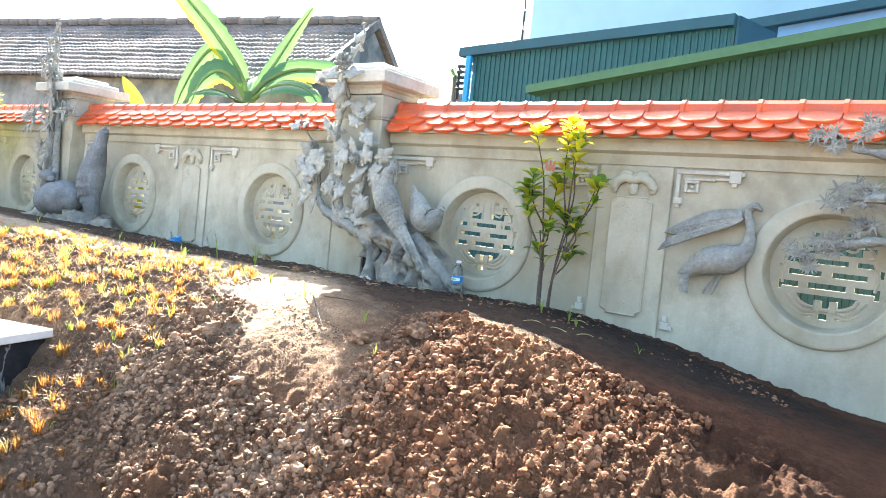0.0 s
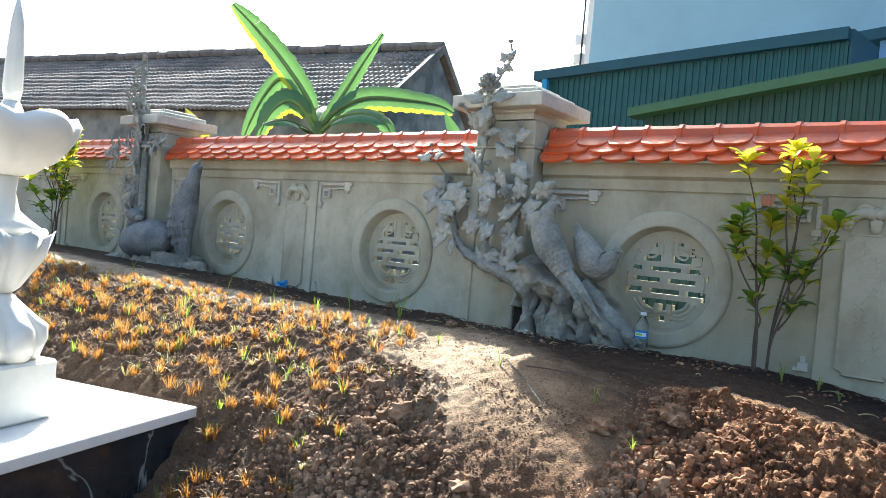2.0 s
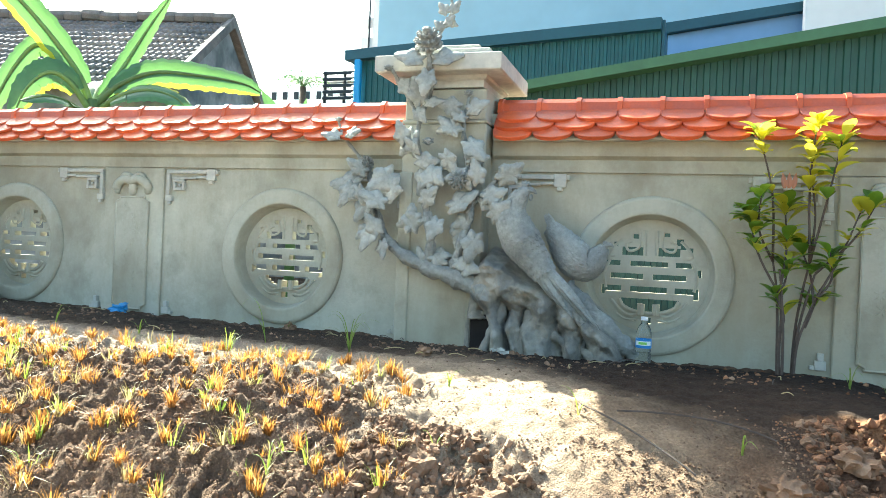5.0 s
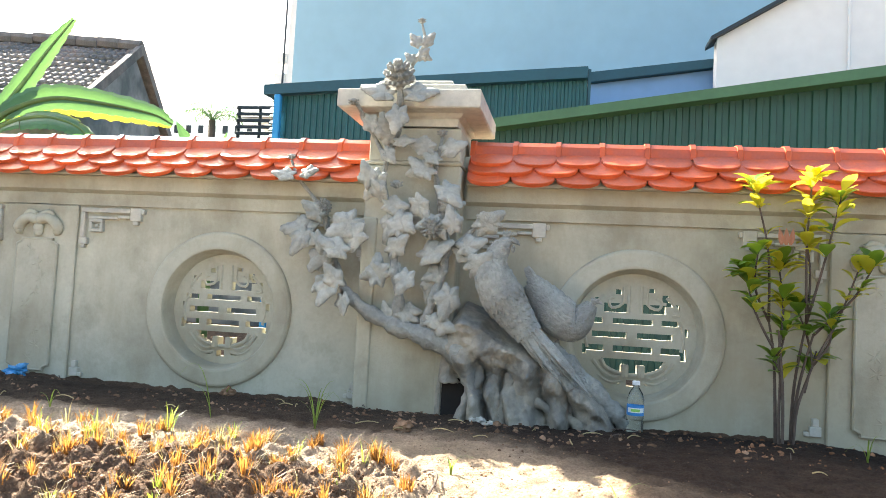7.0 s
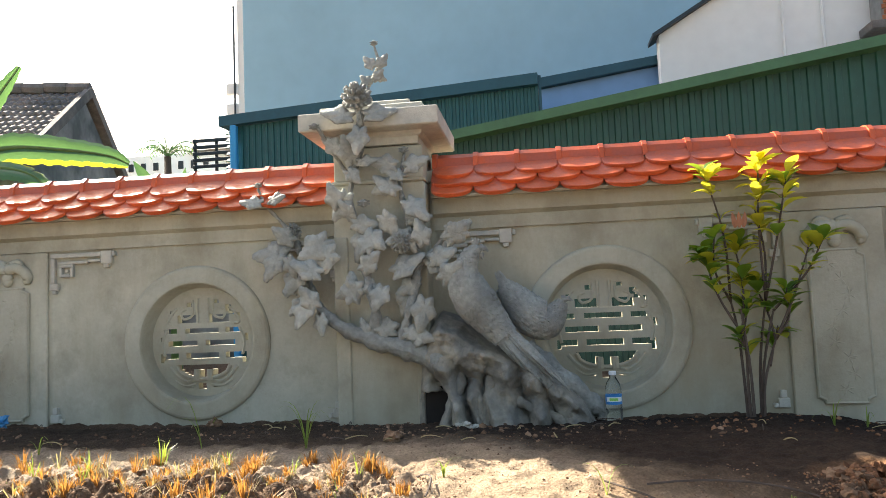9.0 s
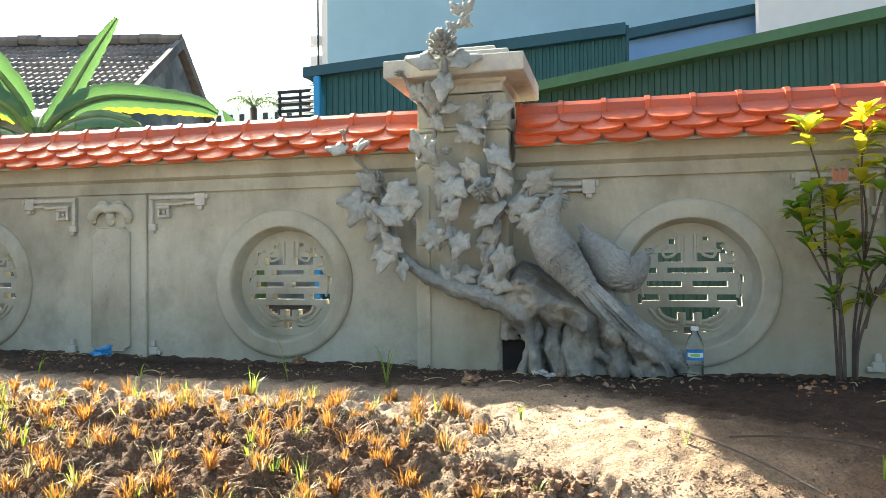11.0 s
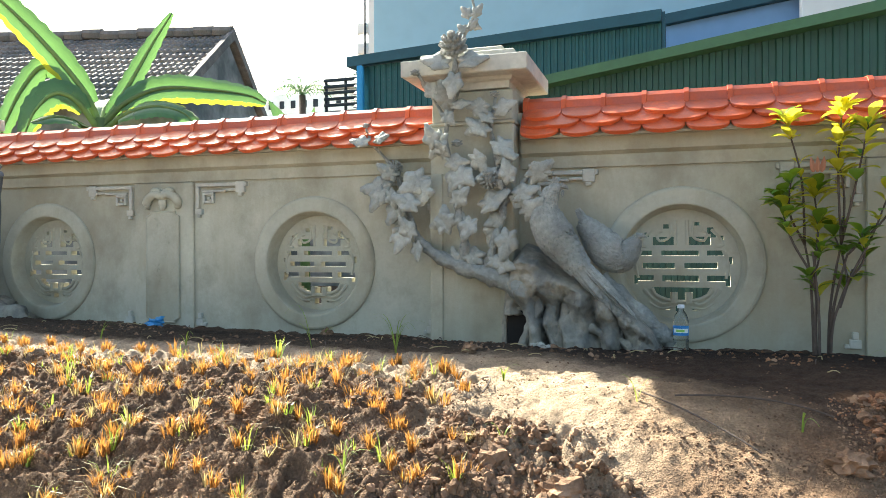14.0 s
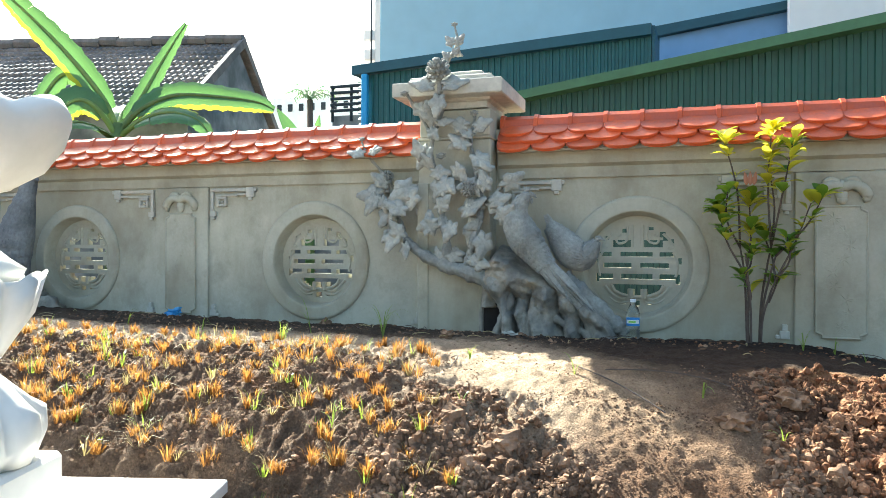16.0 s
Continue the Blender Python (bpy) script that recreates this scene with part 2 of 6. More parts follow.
def soil_material():
    """Bare earth: brown loam, pale trodden sand, red clay to one side, and dark patches that paint shade by the wall.
    """
    m = material("bare_earth", (0.170, 0.112, 0.074), 0.95, spots=((2.0, 0.2), (16.0, 0.30), (120.0, 0.35)), bump=((45.0, 0.8), (180.0, 0.8), (500.0, 0.5)), depth=0.014, spec=0.15)
    n, l = m.node_tree.nodes, m.node_tree.links
    b = n["Principled BSDF"]
    first = [k for k in n if k.type == "MIX"][0]
    at = n.new("ShaderNodeTexCoord").outputs["Object"]

    def patch(cx, cy, sx, sy, turn, edge, scale):
        """1 inside a wobbly ellipse, 0 outside."""
        mp = n.new("ShaderNodeMapping")
        mp.vector_type = "TEXTURE"
        mp.inputs["Location"].default_value = (cx * U, cy * U, 0)
        mp.inputs["Rotation"].default_value = (0, 0, radians(turn))
        mp.inputs["Scale"].default_value = (sx * U, sy * U, 50)
        l.new(at, mp.inputs["Vector"])
        le = n.new("ShaderNodeVectorMath")
        le.operation = "LENGTH"
        l.new(mp.outputs[0], le.inputs[0])
        nz = n.new("ShaderNodeTexNoise")
        nz.inputs["Scale"].default_value, nz.inputs["Detail"].default_value = scale, 6
        l.new(at, nz.inputs["Vector"])
        ad = n.new("ShaderNodeMath")
        ad.operation = "MULTIPLY_ADD"
        ad.inputs[1].default_value, ad.inputs[2].default_value = 0.7, -0.35
        l.new(nz.outputs["Fac"], ad.inputs[0])
        su = n.new("ShaderNodeMath")
        l.new(le.outputs["Value"], su.inputs[0])
        l.new(ad.outputs[0], su.inputs[1])
        r = n.new("ShaderNodeMapRange")
        r.inputs["From Min"].default_value, r.inputs["From Max"].default_value = 1 - edge, 1 + edge
        r.inputs["To Min"].default_value, r.inputs["To Max"].default_value = 1, 0
        l.new(su.outputs[0], r.inputs["Value"])
        return r.outputs[0]

    colour = [k for k in n if k.type == "RGB"][0].outputs[0]
    # The first patch darkens the earth at the wall's foot to deepen its shade.
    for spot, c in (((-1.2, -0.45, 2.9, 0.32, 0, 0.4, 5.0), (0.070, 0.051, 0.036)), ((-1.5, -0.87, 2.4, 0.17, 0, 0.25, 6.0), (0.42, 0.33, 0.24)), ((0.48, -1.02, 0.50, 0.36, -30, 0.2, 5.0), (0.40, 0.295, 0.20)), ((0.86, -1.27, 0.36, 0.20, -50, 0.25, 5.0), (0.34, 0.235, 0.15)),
                    # Third and fourth here: more painted shade, right of the pillar.
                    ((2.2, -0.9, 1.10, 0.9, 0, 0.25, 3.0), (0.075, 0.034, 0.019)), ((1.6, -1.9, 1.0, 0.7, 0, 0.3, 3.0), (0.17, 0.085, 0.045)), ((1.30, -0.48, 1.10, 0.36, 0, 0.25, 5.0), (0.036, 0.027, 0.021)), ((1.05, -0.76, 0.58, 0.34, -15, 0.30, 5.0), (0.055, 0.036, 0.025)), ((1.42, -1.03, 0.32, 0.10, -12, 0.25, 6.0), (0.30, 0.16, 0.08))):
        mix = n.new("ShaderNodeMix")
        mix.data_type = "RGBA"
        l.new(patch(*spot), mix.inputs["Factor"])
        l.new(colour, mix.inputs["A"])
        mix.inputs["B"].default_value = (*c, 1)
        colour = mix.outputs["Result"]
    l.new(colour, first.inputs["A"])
    return m


SOIL = soil_material()
CLOD = material("earth_clod", (0.165, 0.100, 0.062), 0.95, spots=((8.0, 0.25), (60.0, 0.25)), bump=((70.0, 0.5), (200.0, 0.4)), second=(0.260, 0.165, 0.105), blend_scale=4.0, spec=0.15, island_shade=0.30)
RED_CLOD = material("red_clay_clod", (0.185, 0.090, 0.048), 0.95, spots=((8.0, 0.25), (60.0, 0.25)), bump=((70.0, 0.5), (200.0, 0.4)), second=(0.285, 0.150, 0.082), blend_scale=4.0, spec=0.15, island_shade=0.30)


# ---- building helpers
def part(name, bm, mat, parent=None, label="", smooth=False, loc=None, kind=""):
    """Links a bmesh, in drawing units, as one mesh object under a thing or a part."""
    bm.normal_update()
    me = bpy.data.meshes.new(name)
    bm.transform(Matrix.Scale(U, 4))
    bm.to_mesh(me)
    bm.free()
    me.materials.append(mat)
    if smooth:
        me.polygons.foreach_set("use_smooth", [True] * len(me.polygons))
    ob = new(name, me)
    ob.parent = parent
    if loc is not None:
        ob.location = Vector(loc) * U
    if label or kind:
        tagged(ob, label, kind=kind)
    return ob


def thing(name, loc, label, category, group="", kind="", turn=0.0):
    ob = new(name)
    ob.location, ob.rotation_euler = Vector(loc) * U, (0, 0, radians(turn))
    ob.empty_display_size = 0.1
    return tagged(ob, label, category, group, kind)


def piece(name, mesh, parent, loc, rot=(0, 0, 0)):
    """One of many alike pieces on a shared mesh."""
    ob = new(name, mesh)
    ob.parent, ob.location, ob.rotation_euler = parent, Vector(loc) * U, rot
    return ob


def box(bm, x0, x1, y0, y1, z0, z1, bevel=0.0):
    vs = [bm.verts.new((x, y, z)) for x in (x0, x1) for y in (y0, y1) for z in (z0, z1)]
    fs = [bm.faces.new([vs[i] for i in f]) for f in ((0, 1, 3, 2), (4, 6, 7, 5), (0, 4, 5, 1), (2, 3, 7, 6), (0, 2, 6, 4), (1, 5, 7, 3))]
    if bevel:
        es = list({e for f in fs for e in f.edges})
        bmesh.ops.bevel(bm, geom=es, offset=bevel, segments=1, affect="EDGES", profile=0.5)
    return vs


def loft(bm, rings, closed=True, cap=True):
    """Skins rings of equal numbers of points."""
    rows = [[bm.verts.new(p) for p in ring] for ring in rings]
    n = len(rows[0])
    for a, b in zip(rows, rows[1:]):
        for i in range(n if closed else n - 1):
            j = (i + 1) % n
            bm.faces.new((a[i], a[j], b[j], b[i]))
    if cap and closed:
        bm.faces.new(rows[0][::-1])
        bm.faces.new(rows[-1])
    return rows


def tube(bm, pts, radii, sides=7):
    """A round limb along points, with a radius at each."""
    pts = [Vector(p) for p in pts]
    rings, side = [], None
    for i, p in enumerate(pts):
        d = (pts[min(i + 1, len(pts) - 1)] - pts[max(i - 1, 0)]).normalized()
        if side is None:
            side = d.orthogonal().normalized()
        side = (side - d * side.dot(d)).normalized()
        up = d.cross(side)
        r = radii[i] if isinstance(radii, (list, tuple)) else radii
        rings.append([p + (side * math.cos(a) + up * math.sin(a)) * r for a in (2 * math.pi * k / sides for k in range(sides))])
    return loft(bm, rings)


def curve(a, b, c, n=8):
    """Points of a bent line from a by b to c."""
    a, b, c = Vector(a), Vector(b), Vector(c)
    return [(1 - t) ** 2 * a + 2 * t * (1 - t) * b + t * t * c for t in (i / n for i in range(n + 1))]


def smooth_path(pts, n=5):
    """Catmull-Rom through points."""
    p = [Vector(q) for q in pts]
    p = [p[0] * 2 - p[1], *p, p[-1] * 2 - p[-2]]
    out = []
    for a, b, c, d in zip(p, p[1:], p[2:], p[3:]):
        for i in range(n):
            t = i / n
            out.append(0.5 * (2 * b + (c - a) * t + (2 * a - 5 * b + 4 * c - d) * t * t + (3 * b - a - 3 * c + d) * t ** 3))
    return out + [p[-2]]


def hash2(ix, iy, seed):
    v = np.sin(ix * 127.1 + iy * 311.7 + seed * 74.7) * 43758.5453
    return v - np.floor(v)


def vnoise(x, y, seed=0):
    ix, iy = np.floor(x), np.floor(y)
    fx, fy = x - ix, y - iy
    fx, fy = fx * fx * (3 - 2 * fx), fy * fy * (3 - 2 * fy)
    a, b = hash2(ix, iy, seed), hash2(ix + 1, iy, seed)
    c, d = hash2(ix, iy + 1, seed), hash2(ix + 1, iy + 1, seed)
    return (a * (1 - fx) + b * fx) * (1 - fy) + (c * (1 - fx) + d * fx) * fy


def fbm(x, y, seed=0, octaves=4):
    return sum(vnoise(x * 2 ** k, y * 2 ** k, seed + k) * 0.5 ** (k + 1) for k in range(octaves))


def step01(a, b, v):
    t = np.clip((v - a) / (b - a), 0, 1)
    return t * t * (3 - 2 * t)

# ---- ground: a bank that falls from the wall's foot towards the yard
def sand_edge(x):
    """How far out from the wall the trodden sand reaches."""
    return 1.23 + 0.30 * step01(0.45, 0.80, np.asarray(x, float))


def ground_z(x, y, fine=True):
    x, y = np.asarray(x, float), np.asarray(y, float)
    plateau = 0.052 + 0.016 * step01(-0.25, -0.6, y) - 0.012 * step01(-0.75, -1.0, y) - 0.23 * step01(1.15, 2.75, x) + 0.04 * step01(-0.8, -3.0, x)
    edge = -1.05 + 0.10 * step01(0.6, 1.2, x)
    steep = 0.45 + 0.13 * step01(0.1, 0.7, x)
    drop = steep * np.maximum(edge - y, 0) ** 1.5
    drop = drop + 0.35 * np.maximum(-1.56 - y, 0) * (1 - step01(0.5, 0.9, x)) + 0.07 * np.exp(-((x - 0.0) / 0.13) ** 2 - ((y + 1.74) / 0.13) ** 2)
    z = np.maximum(plateau - drop, -0.78)
    behind = step01(0.0, 0.3, y)
    z = z * (1 - behind) - 0.12 * behind
    far = step01(6, 14, np.hypot(x, y))
    z = z * (1 - far) - 0.12 * far * (y > 0) - 0.78 * far * (y <= 0)
    if fine:
        near = step01(-2.9, -2.5, x) * (1 - step01(2.2, 2.5, x)) * step01(-2.25, -2.05, y)
        wob = 0.07 * (fbm(x * 5, y * 5, 9) - 0.5)
        loose = np.maximum(step01(0.12, 0.35, x + wob * 2) * step01(0.04, -0.10, y + wob * 2 + sand_edge(x)), step01(1.06, 1.22, x + wob) * step01(-0.90, -1.02, y + wob))
        bed = (1 - step01(0.1, 0.3, x + wob)) * step01(-0.85, -0.98, y + wob)
        amp = 0.30 + 0.95 * np.maximum(bed * 0.85, loose)
        lumps = np.abs(fbm(x * 16, y * 16, 3) - 0.47) * 2
        z = z + near * (amp * (0.040 * (lumps - 0.3) + 0.046 * (fbm(x * 34, y * 34, 5, 3) - 0.45) + 0.024 * (vnoise(x * 70, y * 70, 7) - 0.5)) + 0.03 * (fbm(x * 3, y * 3, 11, 2) - 0.35))
        z = z - near * 0.018 * np.exp(-((y + 0.16) / 0.07) ** 2)
    return z


def spread(lo, hi, fine, far, grow=1.35):
    mid = list(np.arange(lo, hi, fine))
    out, s, v = [], fine, hi
    while v < far:
        out.append(v)
        s *= grow
        v += s
    left, s, v = [], fine, lo
    while v > -far:
        s *= grow
        v -= s
        left.append(v)
    return np.array(left[::-1] + mid + out)


def build_ground():
    xs, ys = spread(-2.6, 2.4, 0.0085, 500, 1.2), spread(-2.15, -0.1, 0.0080, 500, 1.25)
    X, Y = np.meshgrid(xs, ys)
    Z = ground_z(X, Y)
    co = np.stack([X, Y, Z], -1).reshape(-1, 3) * U
    nx, ny = len(xs), len(ys)
    i = (np.arange(ny - 1)[:, None] * nx + np.arange(nx - 1)).ravel()
    faces = np.stack([i, i + 1, i + nx + 1, i + nx], 1)
    me = bpy.data.meshes.new("ground")
    me.from_pydata(co.tolist(), [], faces.tolist())
    me.polygons.foreach_set("use_smooth", [True] * len(faces))
    me.materials.append(SOIL)
    return tagged(new("ground", me), "bare brown earth bank with pale trodden sand", "ground", kind="structure")


ground = build_ground()

# ---- the garden wall
YF, YB, YC = -0.118, -0.002, -0.06  # front face, back face, middle line
FOOT, TOP = -0.35, 0.90
PILLARS = (-5.86, -2.93, 0.0, 2.93)
MEDALLIONS = (-3.64, -2.12, -0.72, 0.73, 2.20, 3.66)
STRIPS = (-4.39, -1.455, 1.46)
MZ, HOLE = 0.33, 0.214


def wall_block_with_hole(bm, cx, half):
    """A stretch of wall with a round opening through it."""
    n = 56
    front, back = [], []
    for k in range(n):
        a = 2 * math.pi * k / n
        c, s = math.cos(a), math.sin(a)
        q = min((half / abs(c)) if abs(c) > 1e-6 else 9, ((TOP - MZ) if s > 0 else (MZ - FOOT)) / abs(s) if abs(s) > 1e-6 else 9)
        front.append(((cx + HOLE * c, YF, MZ + HOLE * s), (cx + q * c, YF, MZ + q * s)))
        back.append(((cx + HOLE * c, YB, MZ + HOLE * s), (cx + q * c, YB, MZ + q * s)))
    fi, fo = [bm.verts.new(p[0]) for p in front], [bm.verts.new(p[1]) for p in front]
    bi, bo = [bm.verts.new(p[0]) for p in back], [bm.verts.new(p[1]) for p in back]
    for k in range(n):
        j = (k + 1) % n
        bm.faces.new((fi[k], fo[k], fo[j], fi[j]))
        bm.faces.new((bi[k], bi[j], bo[j], bo[k]))
        bm.faces.new((fi[k], fi[j], bi[j], bi[k]))
    # square corners
    for sx, sz in ((1, TOP), (-1, TOP), (-1, FOOT), (1, FOOT)):
        for row, y, flip in ((fo, YF, False), (bo, YB, True)):
            corner = Vector((cx + sx * half, y, sz))
            side = [v for v in row if (v.co.x - cx) * sx > 0 and (v.co.z - MZ) * (sz - MZ) > 0]
            on_x = [v for v in side if abs(abs(v.co.x - cx) - half) < 1e-5]
            on_z = [v for v in side if abs(v.co.z - sz) < 1e-5]
            if on_x and on_z:
                a = max(on_x, key=lambda v: abs(v.co.z - MZ))
                b = max(on_z, key=lambda v: abs(v.co.x - cx))
                if a is not b:
                    bm.faces.new((a, b, bm.verts.new(corner)))


def build_wall():
    bm = bmesh.new()
    at = -8.8
    for cx in MEDALLIONS:
        box(bm, at, cx - 0.30, YF, YB, FOOT, TOP)
        wall_block_with_hole(bm, cx, 0.30)
        at = cx + 0.30
    box(bm, at, 6.2, YF, YB, FOOT, TOP)
    bmesh.ops.recalc_face_normals(bm, faces=bm.faces)
    w = part("garden_wall", bm, CEMENT)
    return tagged(w, "grey cement rendered garden wall with round openings", "wall", kind="structure")


wall = build_wall()


def build_cornice():
    """Stepped mouldings under the eaves, and raised strips beside the plaques."""
    edges = [-8.8, *[p + s * 0.162 for p in PILLARS for s in (-1, 1)], 6.2]
    for x0, x1 in zip(edges[::2], edges[1::2]):
        bm = bmesh.new()
        prof = [(YF, 0.686), (YF - 0.012, 0.686), (YF - 0.012, 0.730), (YF - 0.018, 0.733), (YF - 0.034, 0.742), (YF - 0.036, 0.80), (YF - 0.05, 0.815), (YF - 0.05, 0.83), (YF, 0.83)]
        loft(bm, [[(x, y, z) for y, z in prof] for x in (x0, x1)])
        tagged(part("cornice", bm, CEMENT), "stepped cement cornice under the roof tiles", "cornice", kind="structure")
    for cx in STRIPS:
        bm = bmesh.new()
        box(bm, cx - 0.155, cx + 0.155, YF - 0.013, YF, FOOT, 0.684, 0.004)
        tagged(part("trim", bm, CEMENT), "raised cement strip on the wall", "trim", kind="structure")


build_cornice()


# ---- tiled wall roof
PITCH = 0.1455


def scale_tile_mesh():
    bm = bmesh.new()
    w, ln, th = PITCH * 0.492, 0.112, 0.010
    out = [(-w, ln), (-w, 0.050)]
    for k in range(1, 12):
        a = math.pi * k / 12
        out.append((-w * math.cos(a), 0.052 - 0.052 * math.sin(a) ** 0.85))
    out += [(w, 0.050), (w, ln)]
    # a slightly dished plate with a worn lower edge
    top = [(x, y, th + 0.006 * (1 - (x / w) ** 2)) for x, y in out]
    bot = [(x, y, 0.0) for x, y in out]
    rows = loft(bm, [bot, top])
    bmesh.ops.recalc_face_normals(bm, faces=bm.faces)
    bmesh.ops.bevel(bm, geom=[e for e in bm.edges if all(v in rows[1] for v in e.verts)], offset=0.002, segments=1, affect="EDGES")
    me = bpy.data.meshes.new("scale_tile")
    bm.transform(Matrix.Scale(U, 4))
    bm.to_mesh(me)
    bm.free()
    me.materials.append(TERRACOTTA)
    return me


def ridge_tile_mesh():
    bm = bmesh.new()

    def prof(x, g):
        return [(x, YC + dy * g, 0.925 + (dz - 0.0) * g) for dy, dz in ((-0.052, -0.018), (-0.046, 0.016), (-0.028, 0.032), (0.0, 0.036), (0.028, 0.032), (0.046, 0.016), (0.052, -0.018))]

    loft(bm, [prof(-0.004, 1.13), prof(0.012, 1.14), prof(0.015, 1.02), prof(PITCH - 0.002, 0.99)])
    bmesh.ops.recalc_face_normals(bm, faces=bm.faces)
    me = bpy.data.meshes.new("ridge_tile")
    bm.transform(Matrix.Scale(U, 4))
    bm.to_mesh(me)
    bm.free()
    me.materials.append(TERRACOTTA)
    return me


SCALE, RIDGE = scale_tile_mesh(), ridge_tile_mesh()
ROWS3 = ((YF - 0.050, 0.856, 0.5), (YF - 0.077, 0.822, 0.0), (YF - 0.102, 0.786, 0.5))  # the lower edge of each course


def roof_bay(x0, x1, single):
    """Tiles between two pillars; single: each its own object, else joined."""
    roof = thing("wall_roof", ((x0 + x1) / 2, YC, 0.83), "orange terracotta scale tile coping on the garden wall", "roof", kind="structure")
    bm = bmesh.new()
    ox, oy, oz = -(x0 + x1) / 2, -YC, -0.83
    core = [(-0.185, 0.792), (-0.185, 0.800), (-0.10, 0.888), (-0.02, 0.888), (0.06, 0.800), (0.06, 0.792)]
    loft(bm, [[(x + ox, y + oy, z + oz) for y, z in core] for x in (x0, x1)])
    bmesh.ops.recalc_face_normals(bm, faces=bm.faces)
    part("roof_bed", bm, CEMENT, roof, "cement bedding under the tiles")
    rng = random.Random(int(x0 * 100))
    joined = bmesh.new()
    n = round((x1 - x0) / PITCH)
    pitch = (x1 - x0) / n
    for k in range(n):
        spots = [(RIDGE, "ridge_tile", (x0 + pitch * k + ox, oy, oz), (0, 0, 0))]
        for y, z, off in ROWS3:
            spots.append((SCALE, "scale_tile", (x0 + pitch * (k + 0.5) + ox if off else x0 + pitch * k + ox + (0.5 * pitch if k == 0 else 0) * 0.96, y + oy + rng.uniform(-0.002, 0.002), z + oz + rng.uniform(-0.0015, 0.0015)),
                          (radians((38, 41, 42)[ROWS3.index((y, z, off))] + rng.uniform(-2, 2)), radians(rng.uniform(-1.2, 1.2)), radians(rng.uniform(-1.5, 1.5)))))
        for me, name, loc, rot in spots:
            if name == "scale_tile" and not (x0 + ox + pitch * 0.3 <= loc[0] <= x1 + ox - pitch * 0.3):
                continue
            if single:
                piece(name, me, roof, loc, rot)
            else:
                tmp = bmesh.new()
                tmp.from_mesh(me)
                tmp.transform(Matrix.Scale(1 / U, 4))
                tmp.transform(Matrix.Translation(loc) @ Euler(rot).to_matrix().to_4x4())
                tm = bpy.data.meshes.new("t")
                tmp.to_mesh(tm)
                joined.from_mesh(tm)
                tmp.free()
                bpy.data.meshes.remove(tm)
    if not single:
        part("tile_course", joined, TERRACOTTA, roof, kind="stuff")
    else:
        joined.free()


# ---- pillars
def pillar(cx):
    p = thing("pillar", (cx - 0.012, YC, 0.05), "square cement pillar with a stepped overhanging cap", "pillar", "pillars along the wall")
    bm = bmesh.new()
    box(bm, -0.16, 0.16, -0.16, 0.16, -0.40, 0.80, 0.006)
    box(bm, -0.163, 0.163, -0.163, 0.163, 0.800, 0.812, 0.003)
    box(bm, -0.155, 0.155, -0.155, 0.155, 0.812, 0.925, 0.004)
    for s in (-1, 1):  # corner fillets on the lower shaft
        box(bm, s * 0.135 - 0.025, s * 0.135 + 0.025, -0.168, -0.155, -0.40, 0.62, 0.004)
    part("shaft", bm, CEMENT, p)
    bm = bmesh.new()
    prof = [(0.155, 0.925), (0.156, 0.950), (0.168, 0.956), (0.172, 0.966), (0.230, 0.968), (0.236, 0.972), (0.236, 1.026), (0.232, 1.030), (0.180, 1.036),
            (0.178, 1.058), (0.172, 1.062), (0.128, 1.066), (0.125, 1.086), (0.118, 1.090)]
    loft(bm, [[(sx * r, sy * r, z) for sx, sy in ((-1, -1), (1, -1), (1, 1), (-1, 1))] for r, z in prof])
    bmesh.ops.recalc_face_normals(bm, faces=bm.faces)
    part("cap", bm, RELIEF, p, "pale stepped cement cap", loc=(-0.012, -0.006, 0.004))
    return p


first_pillar = pillar(PILLARS[2])
for px in (PILLARS[1], PILLARS[0], PILLARS[3]):
    copy_thing(first_pillar, pose((px - 0.012) * U, YC * U, 0.05 * U))
roof_bay(PILLARS[1] + 0.165, PILLARS[2] - 0.165, True)
roof_bay(PILLARS[2] + 0.165, PILLARS[3] - 0.165, True)
roof_bay(PILLARS[0] + 0.165, PILLARS[1] - 0.165, False)


